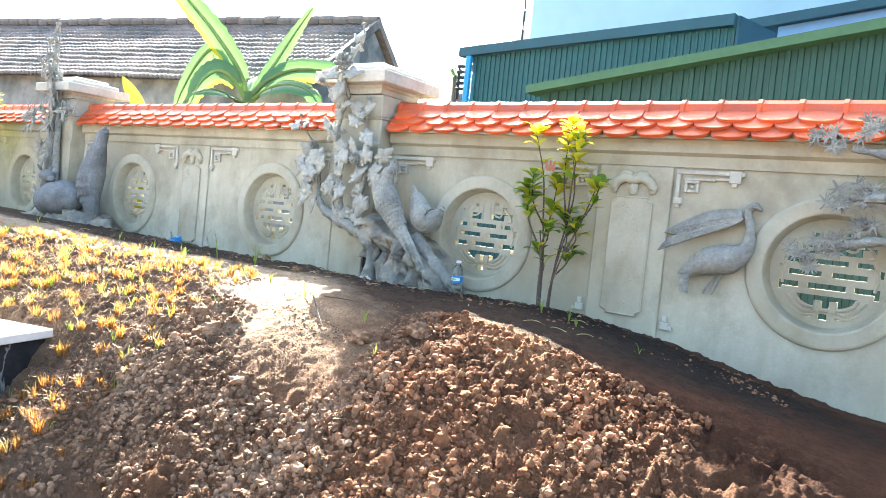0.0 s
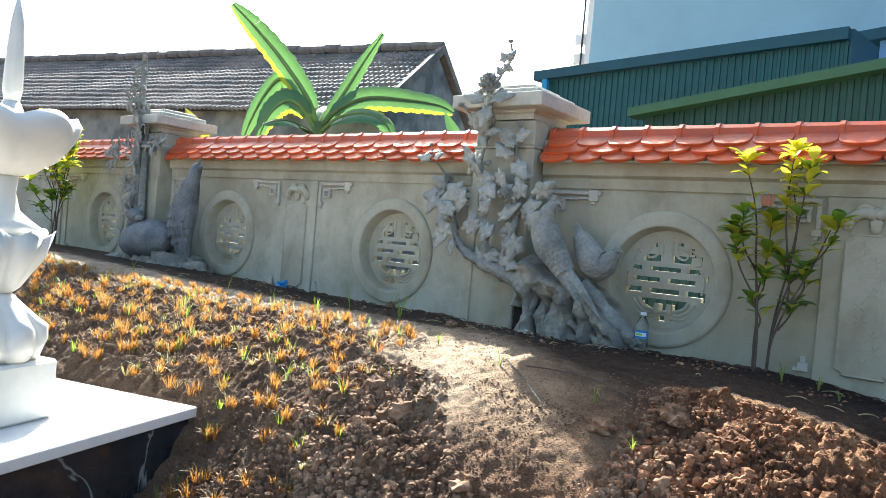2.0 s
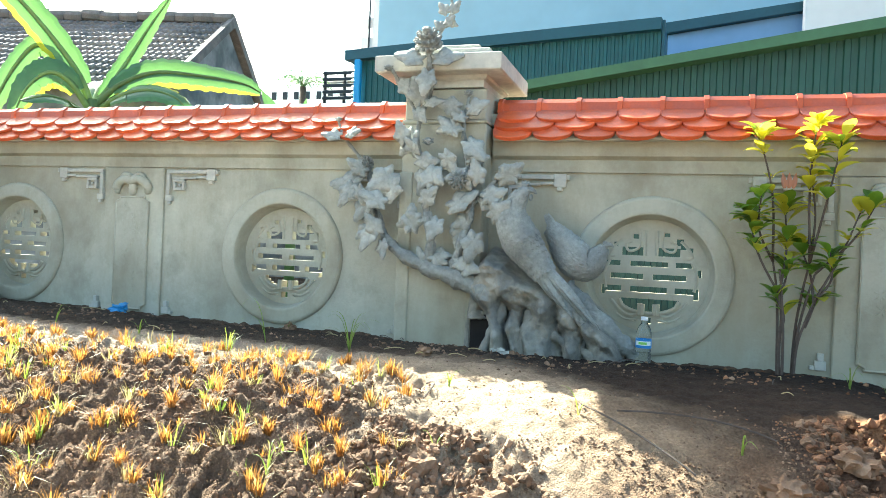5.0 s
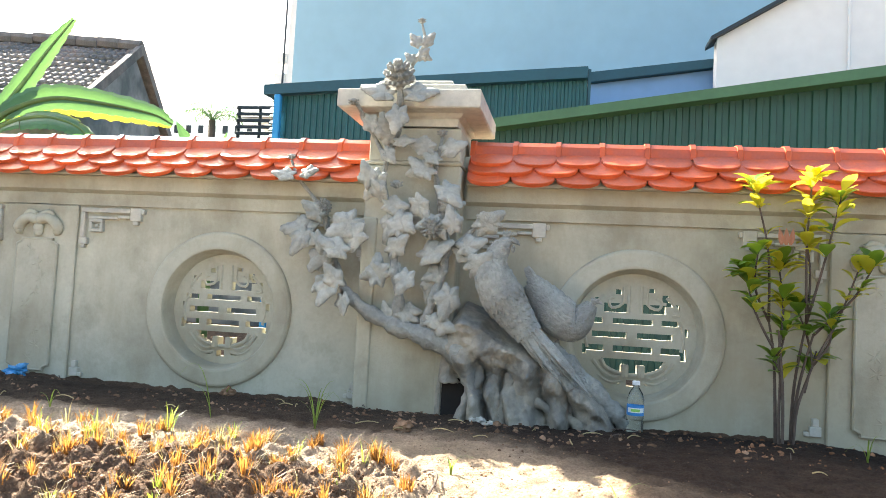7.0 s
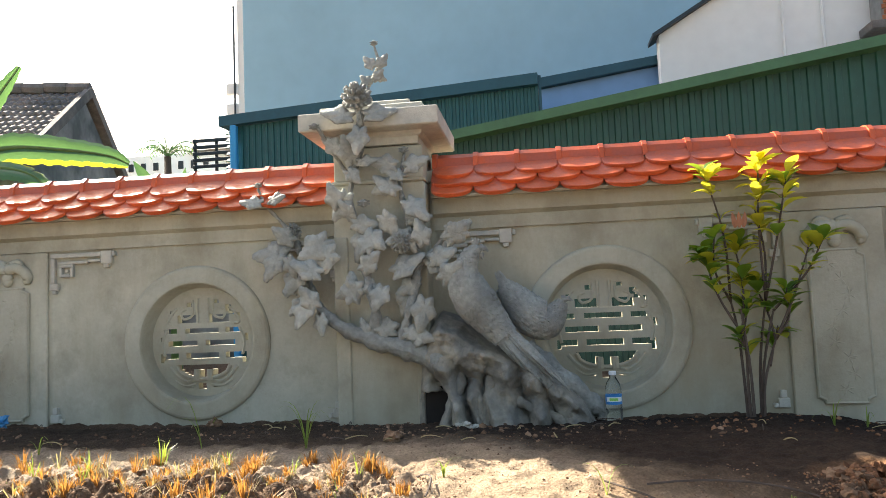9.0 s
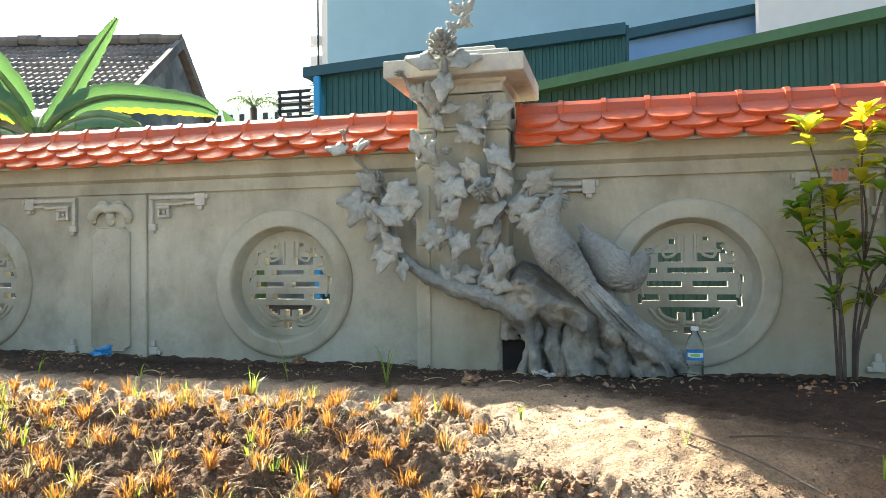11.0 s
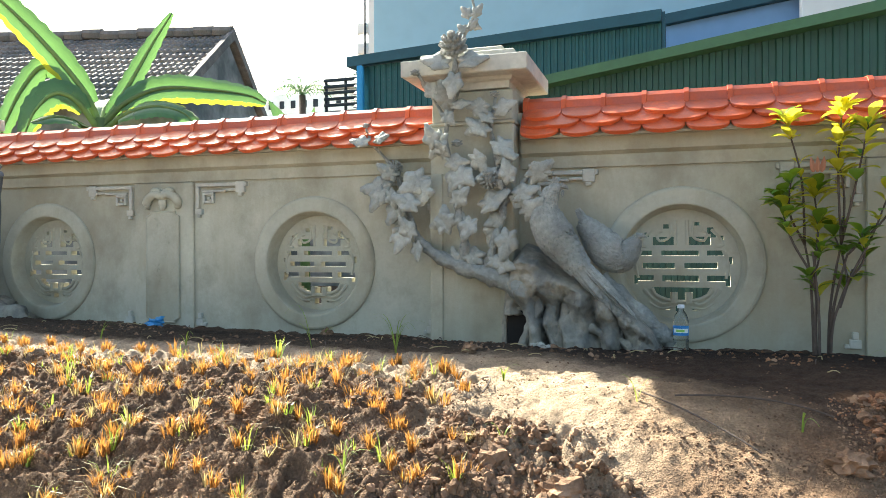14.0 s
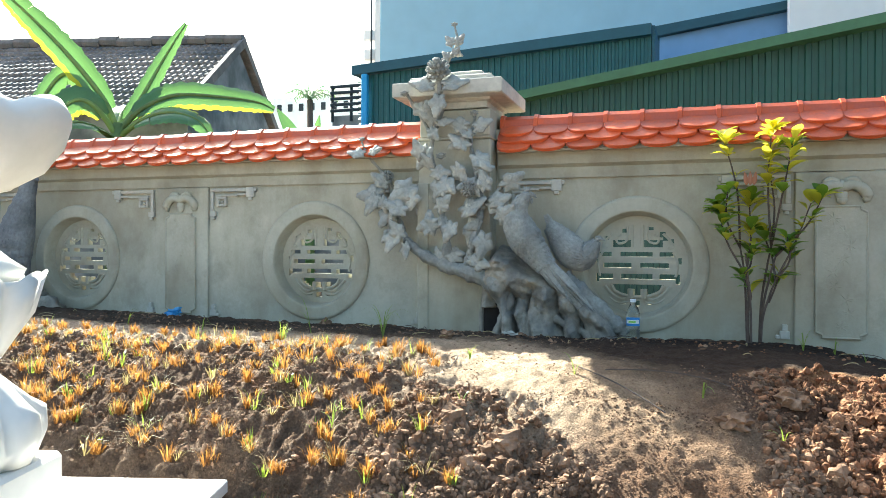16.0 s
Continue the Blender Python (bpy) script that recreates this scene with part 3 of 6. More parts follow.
# ---- round openings: ring and pierced longevity grille
def grille_bmesh():
    R = 0.166
    holes = [(-0.60, -0.12, 0.42, 0.60), (0.12, 0.60, 0.42, 0.60),
             (-0.92, -0.62, 0.19, 0.30), (-0.42, 0.36, 0.19, 0.30), (0.52, 0.86, 0.19, 0.30),
             (-0.82, -0.14, -0.09, 0.03), (0.06, 0.74, -0.09, 0.03),
             (-1.00, -0.58, -0.37, -0.24), (-0.40, 0.36, -0.37, -0.24), (0.52, 1.00, -0.37, -0.24), (0.90, 1.00, -0.48, -0.37), (-1.0, -0.92, -0.44, -0.37),
             *[(-0.62 + 0.0775 * k, -0.62 + 0.0775 * (k + 1), -0.50 - 0.30 * math.sqrt(max(0.02, 1 - ((k - 7.5) / 8) ** 2)) + (0.17 if 5 <= k <= 10 and k not in (7, 8) else 0), -0.50) for k in range(16)],
             (-0.40, -0.24, -1.00, -0.94), (-0.12, 0.06, -1.04, -0.90), (0.22, 0.36, -1.00, -0.94),
             (0.52, 0.66, 0.66, 0.80), (0.60, 0.72, 0.58, 0.66), (-0.78, -0.68, 0.60, 0.70), (0.24, 0.38, 0.84, 0.92), (0.78, 0.86, 0.52, 0.62), (0.96, 1.04, 0.0, 0.16),
             (-0.38, -0.26, 0.78, 0.88), (-1.0, -0.94, 0.02, 0.12)]
    holes = [tuple(v * R for v in h) for h in holes]
    xs = sorted({round(v, 5) for h in holes for v in h[:2]} | {round(-0.216 + 0.024 * k, 5) for k in range(19)})
    zs = sorted({round(v, 5) for h in holes for v in h[2:]} | {round(-0.216 + 0.024 * k, 5) for k in range(19)})
    bm = bmesh.new()
    grid = {}

    def v(i, j):
        if (i, j) not in grid:
            x, z = xs[i], zs[j]
            r = math.hypot(x, z)
            k = min(1, 0.2135 / r) if r > 1e-6 else 1
            # the carved face: a shallow dome with raised bars between the cuts
            grid[i, j] = bm.verts.new((x * k, 0.0, z * k))
        return grid[i, j]

    for i in range(len(xs) - 1):
        for j in range(len(zs) - 1):
            cx, cz = (xs[i] + xs[i + 1]) / 2, (zs[j] + zs[j + 1]) / 2
            if math.hypot(cx, cz) > 0.213 or any(a < cx < b and c < cz < d for a, b, c, d in holes):
                continue
            vs = [v(i, j), v(i + 1, j), v(i + 1, j + 1), v(i, j + 1)]
            if len({tuple(q.co) for q in vs}) == 4:
                bm.faces.new(vs)
    got = bmesh.ops.extrude_face_region(bm, geom=list(bm.faces))
    for g in got["geom"]:
        if isinstance(g, bmesh.types.BMVert):
            g.co.y += 0.035
    bmesh.ops.recalc_face_normals(bm, faces=bm.faces)
    # raised scrolls above and a bat below
    for s in (-1, 1):
        for path, r in (([(0.04, 0.155), (0.04, 0.10), (0.075, 0.085), (0.085, 0.11), (0.065, 0.12)], 0.007), ([(0.02, 0.16), (0.02, 0.07)], 0.009),
                        ([(0.10, 0.125), (0.125, 0.10), (0.14, 0.07), (0.12, 0.065)], 0.008), ([(0.02, -0.125), (0.06, -0.145), (0.10, -0.125), (0.13, -0.09)], 0.010),
                        ([(0.03, -0.155), (0.075, -0.16), (0.11, -0.14)], 0.007), ([(0.14, 0.05), (0.158, 0.0), (0.15, -0.05)], 0.008)):
            tube(bm, smooth_path([(s * x, 0.001, z) for x, z in path], 3), r * 0.72, 6)
    arc = [-0.62 + 1.24 * k / 20 for k in range(21)]
    tube(bm, [(x * R, -0.001, R * (-0.52 - 0.29 * math.sqrt(max(0.0, 1 - (x / 0.62) ** 2)))) for x in arc], 0.0075, 7)
    for s in (-1, 1):
        tube(bm, [(s * 0.024, -0.002, -0.10), (s * 0.026, -0.004, -0.14)], [0.011, 0.013], 7)
    return bm


def ring_bmesh():
    bm = bmesh.new()
    prof = [(0.196, 0.060), (0.211, -0.006), (0.215, -0.014), (0.222, -0.016), (0.264, -0.015), (0.272, -0.012), (0.277, -0.006), (0.278, 0.004)]
    n = 72
    loft(bm, [[(r * math.cos(2 * math.pi * k / n), y, r * math.sin(2 * math.pi * k / n)) for k in range(n)] for r, y in prof], cap=False)
    bmesh.ops.recalc_face_normals(bm, faces=bm.faces)
    return bm


def medallion():
    m = thing("round_window", (MEDALLIONS[2], YF, MZ), "round cement wall window with a pierced longevity grille", "window", "round windows in the wall")
    part("ring", ring_bmesh(), CEMENT, m, "broad raised cement ring", smooth=False)
    part("grille", grille_bmesh(), CEMENT, m, "pierced cement longevity character", loc=(0, 0.048, 0))
    return m


window = medallion()
for cx in MEDALLIONS:
    if cx != MEDALLIONS[2]:
        copy_thing(window, pose(cx * U, YF * U, MZ * U))


# ---- corner frets, plaques and top motifs
def fret():
    f = bmesh.new()
    d = -0.016
    def bar(x0, x1, z0, z1, y=d):
        box(f, x0, x1, y, 0.002, z0, z1, 0.002)
    bar(0.000, 0.200, -0.016, 0.000)
    bar(0.000, 0.016, -0.110, -0.0165)
    bar(0.030, 0.150, -0.040, -0.030)
    bar(0.034, 0.090, -0.052, -0.0405)
    bar(0.034, 0.046, -0.088, -0.0525)
    bar(0.078, 0.090, -0.088, -0.0525)
    bar(0.0465, 0.0775, -0.088, -0.076)
    bar(0.056, 0.069, -0.070, -0.060, -0.012)
    bar(-0.004, 0.030, -0.136, -0.1105)
    bar(0.006, 0.022, -0.150, -0.1365)
    bar(0.2005, 0.244, -0.044, 0.004)
    bar(0.2445, 0.256, -0.018, 0.000)
    bar(0.212, 0.232, -0.058, -0.0445)
    bar(0.1505, 0.200, -0.036, -0.026)
    return f


FRET_SPOTS = []
for cx in STRIPS:
    FRET_SPOTS += [(cx + 0.17, 1), (cx - 0.17, -1)]
for cx in PILLARS[:3]:
    FRET_SPOTS += [(cx + 0.185, 1), (cx - 0.185, -1)]
for x, s in FRET_SPOTS:
    bm = fret()
    if s < 0:
        bm.transform(Matrix.Diagonal((-1, 1, 1, 1)))
        bmesh.ops.reverse_faces(bm, faces=bm.faces)
    ob = part("fret_ornament", bm, RELIEF, loc=(x, YF, 0.676))
    tagged(ob, "pale cement key fret in a panel corner", "ornament", "corner frets")
    bm = bmesh.new()
    for x0, x1, z0, z1 in ((0, 0.034, 0, 0.03), (0.008, 0.026, 0.0305, 0.055), (0.0345, 0.048, 0, 0.014)):
        box(bm, s * x0 if s > 0 else -x1, x1 if s > 0 else -x0, -0.016, 0.002, z0, z1, 0.002)
    ob = part("foot_ornament", bm, RELIEF, loc=(x, YF, 0.055 if x < 1.3 else 0.03))
    tagged(ob, "small pale cement key block at the panel foot", "ornament", "panel foot blocks")


def plaque():
    p = thing("plaque", (STRIPS[1], YF - 0.013, 0.31), "tall cement plaque with faint floral carving", "plaque", "plaques between windows")
    bm = bmesh.new()
    w, h, c = 0.088, 0.247, 0.022
    out = [(-w + c, -h), (w - c, -h), (w - c, -h + c * 0.5), (w, -h + c), (w, h - c), (w - c, h - c * 0.5), (w - c, h), (-w + c, h), (-w + c, h - c * 0.5), (-w, h - c), (-w, -h + c), (-w + c, -h + c * 0.5)]
    loft(bm, [[(x, 0.002, z) for x, z in out], [(x, -0.010, z) for x, z in out], [(x * 0.95, -0.013, z * 0.985) for x, z in out], [(x * 0.90, -0.010, z * 0.965) for x, z in out]])
    bmesh.ops.recalc_face_normals(bm, faces=bm.faces)
    part("panel", bm, CEMENT, p)
    bm = bmesh.new()
    rng = random.Random(4)
    for k in range(9):  # a winding stem with blossoms
        z = -0.20 + 0.05 * k
        x = 0.03 * math.sin(k * 1.3)
        for q in range(6):
            a = q * math.pi / 3 + rng.random()
            tube(bm, [(x, -0.0085, z), (x + 0.014 * math.cos(a), -0.0095, z + 0.014 * math.sin(a)), (x + 0.026 * math.cos(a), -0.0085, z + 0.026 * math.sin(a))], [0.002, 0.0030, 0.0020], 5)
    part("carving", bm, CEMENT, p)
    # bat-shaped motif above
    bm = bmesh.new()
    for s in (-1, 1):
        tube(bm, smooth_path([(0, -0.006, 0.312), (s * 0.035, -0.010, 0.322), (s * 0.07, -0.010, 0.305), (s * 0.085, -0.006, 0.275), (s * 0.07, -0.006, 0.268)], 4), [0.020] * 12 + [0.014] * 5, 8)
        tube(bm, smooth_path([(s * 0.01, -0.006, 0.335), (s * 0.04, -0.008, 0.345), (s * 0.06, -0.006, 0.330)], 3), 0.010, 7)
    for z, r in ((0.285, 0.022), (0.27, 0.020), (0.325, 0.016)):
        bmesh.ops.create_uvsphere(bm, u_segments=10, v_segments=6, radius=r, matrix=Matrix.Translation((0, -0.006, z)) @ Matrix.Diagonal((1, 0.7, 1, 1)))
    part("bat_motif", bm, CEMENT, p, "moulded cement motif above the plaque", smooth=True)
    return p


first_plaque = plaque()
for cx in (STRIPS[0], STRIPS[2]):
    copy_thing(first_plaque, pose(cx * U, (YF - 0.013) * U, 0.31 * U))

# ---- beyond the wall: houses and sheds
def sheet_wall(bm, a, b, z0, za, zb, pitch=0.075, depth=0.012):
    """Ribbed sheet from a to b in plan, its top from za to zb."""
    a, b = Vector((*a, 0)), Vector((*b, 0))
    d = (b - a).normalized()
    nrm = Vector((d.y, -d.x, 0))
    n = int((b - a).length / pitch)
    low, high = [], []
    for k in range(n):
        for u, o in ((0.0, 0), (0.45, 0), (0.55, 1), (0.95, 1)):
            t = (k + u) / n
            p = a.lerp(b, t) + nrm * depth * o
            low.append(bm.verts.new((p.x, p.y, z0)))
            high.append(bm.verts.new((p.x, p.y, za + (zb - za) * t)))
    for i in range(len(low) - 1):
        bm.faces.new((low[i], low[i + 1], high[i + 1], high[i]))


def strip(bm, a, b, za, zb, height, thick):
    """A flashing along the top of a wall."""
    a, b = Vector((*a, 0)), Vector((*b, 0))
    nrm = Vector(((b - a).y, -(b - a).x, 0)).normalized() * thick
    loft(bm, [[p + q + Vector((0, 0, z + h)) for q, h in ((nrm, 0), (nrm, height), (-nrm, height), (-nrm, 0))] for p, z in ((a, za), (b, zb))])
    bmesh.ops.recalc_face_normals(bm, faces=bm.faces)


def teal_shed():
    a, b = (-2.85, 4.985), (0.62, 4.64)
    s = thing("teal_shed", (-0.5, 6.5, -0.12), "teal sheet metal shed with a dark fascia", "shed")
    o = Matrix.Translation((0.5, -6.5, 0.12))
    bm = bmesh.new()
    sheet_wall(bm, (a[0] + 0.10, a[1]), b, -0.12, 2.51, 2.60)
    bm.transform(o)
    part("ribbed_wall", bm, TEAL, s)
    for k in range(15):  # louvres on the open end
        bm = bmesh.new()
        z = 1.35 + 0.078 * k
        loft(bm, [[(a[0] - 0.06, y, z + dz), (a[0] - 0.06, y + 0.05, z + dz + 0.04), (a[0] - 0.06, y + 0.05, z + dz + 0.05), (a[0] - 0.06, y, z + dz + 0.01)] for y, dz in ((a[1] + 0.05, 0),)] +
                 [[(a[0] + 0.06, y, z + dz), (a[0] + 0.06, y + 0.05, z + dz + 0.04), (a[0] + 0.06, y + 0.05, z + dz + 0.05), (a[0] + 0.06, y, z + dz + 0.01)] for y, dz in ((a[1] + 0.05, 0),)])
        bmesh.ops.recalc_face_normals(bm, faces=bm.faces)
        bm.transform(o)
        part("louvre", bm, TEAL_TRIM if k % 2 else GREEN_TRIM, s)
    bm = bmesh.new()
    strip(bm, (a[0] - 0.08, a[1] - 0.02), (b[0], b[1] - 0.02), 2.512, 2.605, 0.115, 0.06)
    bm.transform(o)
    part("fascia", bm, TEAL_TRIM, s, "dark blue-green fascia")
    bm = bmesh.new()
    loft(bm, [[(x, y, z + dz) for x, y, z in ((-2.93, 5.06, 2.52), (0.62, 4.71, 2.61), (0.62, 6.4, 2.58), (-2.93, 6.4, 2.49))] for dz in (0, 0.03)])
    bmesh.ops.recalc_face_normals(bm, faces=bm.faces)
    bm.transform(o)
    part("roof", bm, TEAL, s)
    bm = bmesh.new()
    loft(bm, [[(x, 4.64, -0.12), (x, 6.45, -0.12), (x, 6.45, 3.02), (x, 4.64, 2.715)] for x in (0.622, 0.65)])
    bmesh.ops.recalc_face_normals(bm, faces=bm.faces)
    bm.transform(o)
    part("end_panel", bm, TEAL_TRIM, s)
    bm = bmesh.new()
    box(bm, -2.79, -2.715, 4.86, 4.93, -0.12, 2.505, 0.01)
    bm.transform(o)
    part("corner_post", bm, CYAN, s, "bright blue corner post")


teal_shed()


def green_shed():
    a, b = (-0.8, 3.08), (6.0, 2.40)
    s = thing("green_shed", (3.0, 4.0, -0.12), "dark green sheet metal lean-to with a green edge trim", "shed")
    o = Matrix.Translation((-3.0, -4.0, 0.12))
    bm = bmesh.new()
    sheet_wall(bm, (a[0] + 0.1, a[1] + 0.04), (b[0], b[1] + 0.04), -0.12, 1.645, 2.46, 0.09, 0.014)
    bm.transform(o)
    part("ribbed_wall", bm, GREEN_SHEET, s)
    bm = bmesh.new()
    strip(bm, a, b, 1.623, 2.455, 0.075, 0.10)
    bm.transform(o)
    part("edge_trim", bm, GREEN_TRIM, s, "bright green roof edge")
    bm = bmesh.new()
    loft(bm, [[(x, y, z + dz) for x, y, z in ((-0.8, 3.19, 1.655), (6.0, 2.51, 2.487), (6.0, 4.1, 2.487), (-0.8, 4.1, 1.655))] for dz in (0, 0.02)])
    bmesh.ops.recalc_face_normals(bm, faces=bm.faces)
    bm.transform(o)
    part("roof", bm, GREEN_SHEET, s)


green_shed()


def blue_building():
    s = thing("blue_building", (2.21, 12.0, -0.12), "tall pale blue plastered building with a plain side wall", "building")
    bm = bmesh.new()
    box(bm, -7.1, 9.0, -1.7, 4.0, 0, 14.0, 0.02)
    part("wall", bm, PALE_PAINT, s)
    bm = bmesh.new()
    box(bm, -7.25, -7.105, -1.62, -1.40, 0, 13.9, 0.01)
    part("corner_pier", bm, WHITE_PLASTER, s, "pale corner pier")
    for z in (4.35, 4.75):
        bm = bmesh.new()
        box(bm, -7.50, -7.255, -1.62, -1.42, z, z + 0.24, 0.02)
        box(bm, -7.47, -7.29, -1.63, -1.6205, z + 0.03, z + 0.21, 0.01)
        part("air_conditioner", bm, WHITE_PLASTER, s, "small white wall unit")
    bm = bmesh.new()
    tube(bm, [(-7.3, -1.66, 3.0), (-7.3, -1.66, 6.5)], 0.02, 6)
    part("pipe", bm, DARK_METAL, s)


blue_building()


def white_building():
    s = thing("white_building", (6.06, 9.0, -0.12), "white plastered house wall with a sloping top", "building")
    bm = bmesh.new()
    prof = [(-3.93, 0), (6.0, 0), (6.0, 8.6), (1.0, 6.6), (-3.93, 3.70)]
    loft(bm, [[(x, y, z) for x, z in prof] for y in (-2.8, -2.6)])
    bmesh.ops.recalc_face_normals(bm, faces=bm.faces)
    part("wall", bm, WHITE_PLASTER, s)
    bm = bmesh.new()
    loft(bm, [[(x, y, z) for x, z in ((-4.02, 3.65), (1.0, 6.605), (1.0, 6.65), (-4.02, 3.695))] for y in (-2.9, -2.5)])
    bmesh.ops.recalc_face_normals(bm, faces=bm.faces)
    part("roof_edge", bm, DARK_METAL, s, "thin dark roof edge")
    for x in (-0.9, -0.45):
        bm = bmesh.new()
        tube(bm, [(x - 1.6, -2.83, 1.0), (x - 1.6, -2.83, 5.2)], 0.018, 6)
        part("pipe", bm, WHITE_PLASTER, s)
    b = thing("low_annex", (1.9, 7.0, -0.12), "light blue plastered low annex behind the sheds", "building")
    bm = bmesh.new()
    loft(bm, [[(x, y, z) for x, z in ((-1.25, 0), (1.3, 0), (1.3, 3.56), (-1.25, 3.24))] for y in (-0.45, 0.6)])
    bmesh.ops.recalc_face_normals(bm, faces=bm.faces)
    part("wall", bm, LIGHT_BLUE, b)
    bm = bmesh.new()
    loft(bm, [[(x, y, z) for x, z in ((-1.60, 3.20), (1.3, 3.565), (1.3, 3.66), (-1.60, 3.33))] for y in (-0.55, 0.65)])
    bmesh.ops.recalc_face_normals(bm, faces=bm.faces)
    part("roof_edge", bm, TEAL_TRIM, b, "dark roof edge")


white_building()


def old_house():
    """A low house with a weathered pantile roof, its ridge along the lane."""
    turn = 12.5
    s = thing("old_house", (-4.83, 5.42, -0.12), "old low house with a weathered grey-brown tiled roof", "house", turn=turn)
    L, W, zr, ze = 16.0, 1.75, 3.32, 2.08
    bm = bmesh.new()
    loft(bm, [[(x, y, z) for y, z in ((-W + 0.18, 0), (W - 0.18, 0), (W - 0.18, ze), (0, zr - 0.13), (-W + 0.18, ze))] for x in (-L, -0.05)])
    bmesh.ops.recalc_face_normals(bm, faces=bm.faces)
    part("wall", bm, OLD_PLASTER, s)
    # pantile courses, each lapping over the one below
    rows, cols, per = 14, 190, 4
    for r in range(rows):
        bm = bmesh.new()
        t0, t1 = r / rows, (r + 1.12) / rows
        line = []
        for t, lift in ((t0, 0.0), (t1, 0.035)):
            y, z = -W * t, zr + (ze - zr) * t + lift
            row = []
            for k in range(cols * per + 1):
                x = -L * k / (cols * per)
                w = 0.016 * math.sin(2 * math.pi * k / per + 0.5) + 0.012 * math.sin(k * 0.37 + r * 2.1) * 0.4 + 0.01 * math.sin(x * 1.3 + r)
                row.append(bm.verts.new((x, y, z + w)))
            line.append(row)
        lip = [bm.verts.new((v.co.x, v.co.y + 0.004, v.co.z - 0.035)) for v in line[1]]
        for a, b in ((line[0], line[1]), (line[1], lip)):
            for k in range(cols * per):
                bm.faces.new((a[k], a[k + 1], b[k + 1], b[k]))
        part("tile_course", bm, OLD_TILE, s, "course of lapped grey-brown pantiles")
    bm = bmesh.new()
    loft(bm, [[(x, 0, zr), (x, W, ze), (x, W, ze - 0.05), (x, 0, zr - 0.06)] for x in (-L, 0.02)])
    bmesh.ops.recalc_face_normals(bm, faces=bm.faces)
    part("rear_slope", bm, OLD_TILE, s)
    bm = bmesh.new()
    rng = random.Random(3)
    for k in range(62):
        x = -L * k / 62
        z = zr + 0.05 + rng.uniform(-0.015, 0.015)
        if k == 0:
            tube(bm, [(0, 0, 0), (-L / 62 * 1.04, 0, 0.012)], [0.085, 0.075], 8)
            ridge_mesh = part("ridge_tile", bm, OLD_TILE, s, loc=(x, 0, z)).data
        else:
            piece("ridge_tile", ridge_mesh, s, (x, 0, z))
    bm = bmesh.new()
    for sy in (-1, 1):
        loft(bm, [[(x, y, z) for y, z in ((0, zr + 0.08), (sy * W, ze + 0.07), (sy * W, ze - 0.06), (0, zr - 0.06))] for x in (-0.03, 0.03)])
    bmesh.ops.recalc_face_normals(bm, faces=bm.faces)
    part("verge", bm, OLD_TILE, s, "cement verge on the gable")


old_house()


# Added backdrop, hidden below the coping: its shaded face darkens the grille slots.
def yard_wall():
    bm = bmesh.new()
    box(bm, -4.72, -2.95, 5.62, 5.74, -0.14, 1.35, 0.01)
    tagged(part("yard_wall", bm, OLD_PLASTER), "added plain wall hidden behind the garden wall, darkening the window slots", "wall", kind="structure")


yard_wall()


def far_block():
    s = thing("far_building", (-10.4, 17.5, -0.12), "distant white building with rows of windows", "building")
    bm = bmesh.new()
    box(bm, -1.4, 1.6, 0, 2.5, 0, 5.4, 0.02)
    part("wall", bm, WHITE_PLASTER, s)
    bm = bmesh.new()
    loft(bm, [[(x, y, z) for y, z in ((-0.2, 5.41), (1.25, 6.1), (2.7, 5.41))] for x in (0.7, 3.2)])
    bmesh.ops.recalc_face_normals(bm, faces=bm.faces)
    part("roof", bm, OLD_PLASTER, s)
    for k in range(7):
        bm = bmesh.new()
        box(bm, -1.22 + 0.4 * k, -1.06 + 0.4 * k, -0.03, 0.02, 4.92, 5.16, 0.01)
        part("window", bm, DARK_METAL, s)
    b = thing("balcony_rail", (-4.1, 6.6, -0.12), "dark slatted metal balcony railing", "railing")
    bm = bmesh.new()
    box(bm, 0.0, 0.65, 0.07, 0.6, 0, 2.50, 0.01)
    part("deck", bm, OLD_PLASTER, b)
    for k in range(5):
        bm = bmesh.new()
        box(bm, 0.0, 0.65, 0, 0.03, 2.54 + 0.09 * k, 2.585 + 0.09 * k, 0.004)
        part("rail", bm, DARK_METAL, b)
    for x in (0.02, 0.33, 0.63):
        bm = bmesh.new()
        box(bm, x - 0.02, x + 0.02, 0.031, 0.06, 2.40, 2.96, 0.004)
        part("post", bm, DARK_METAL, b)


far_block()


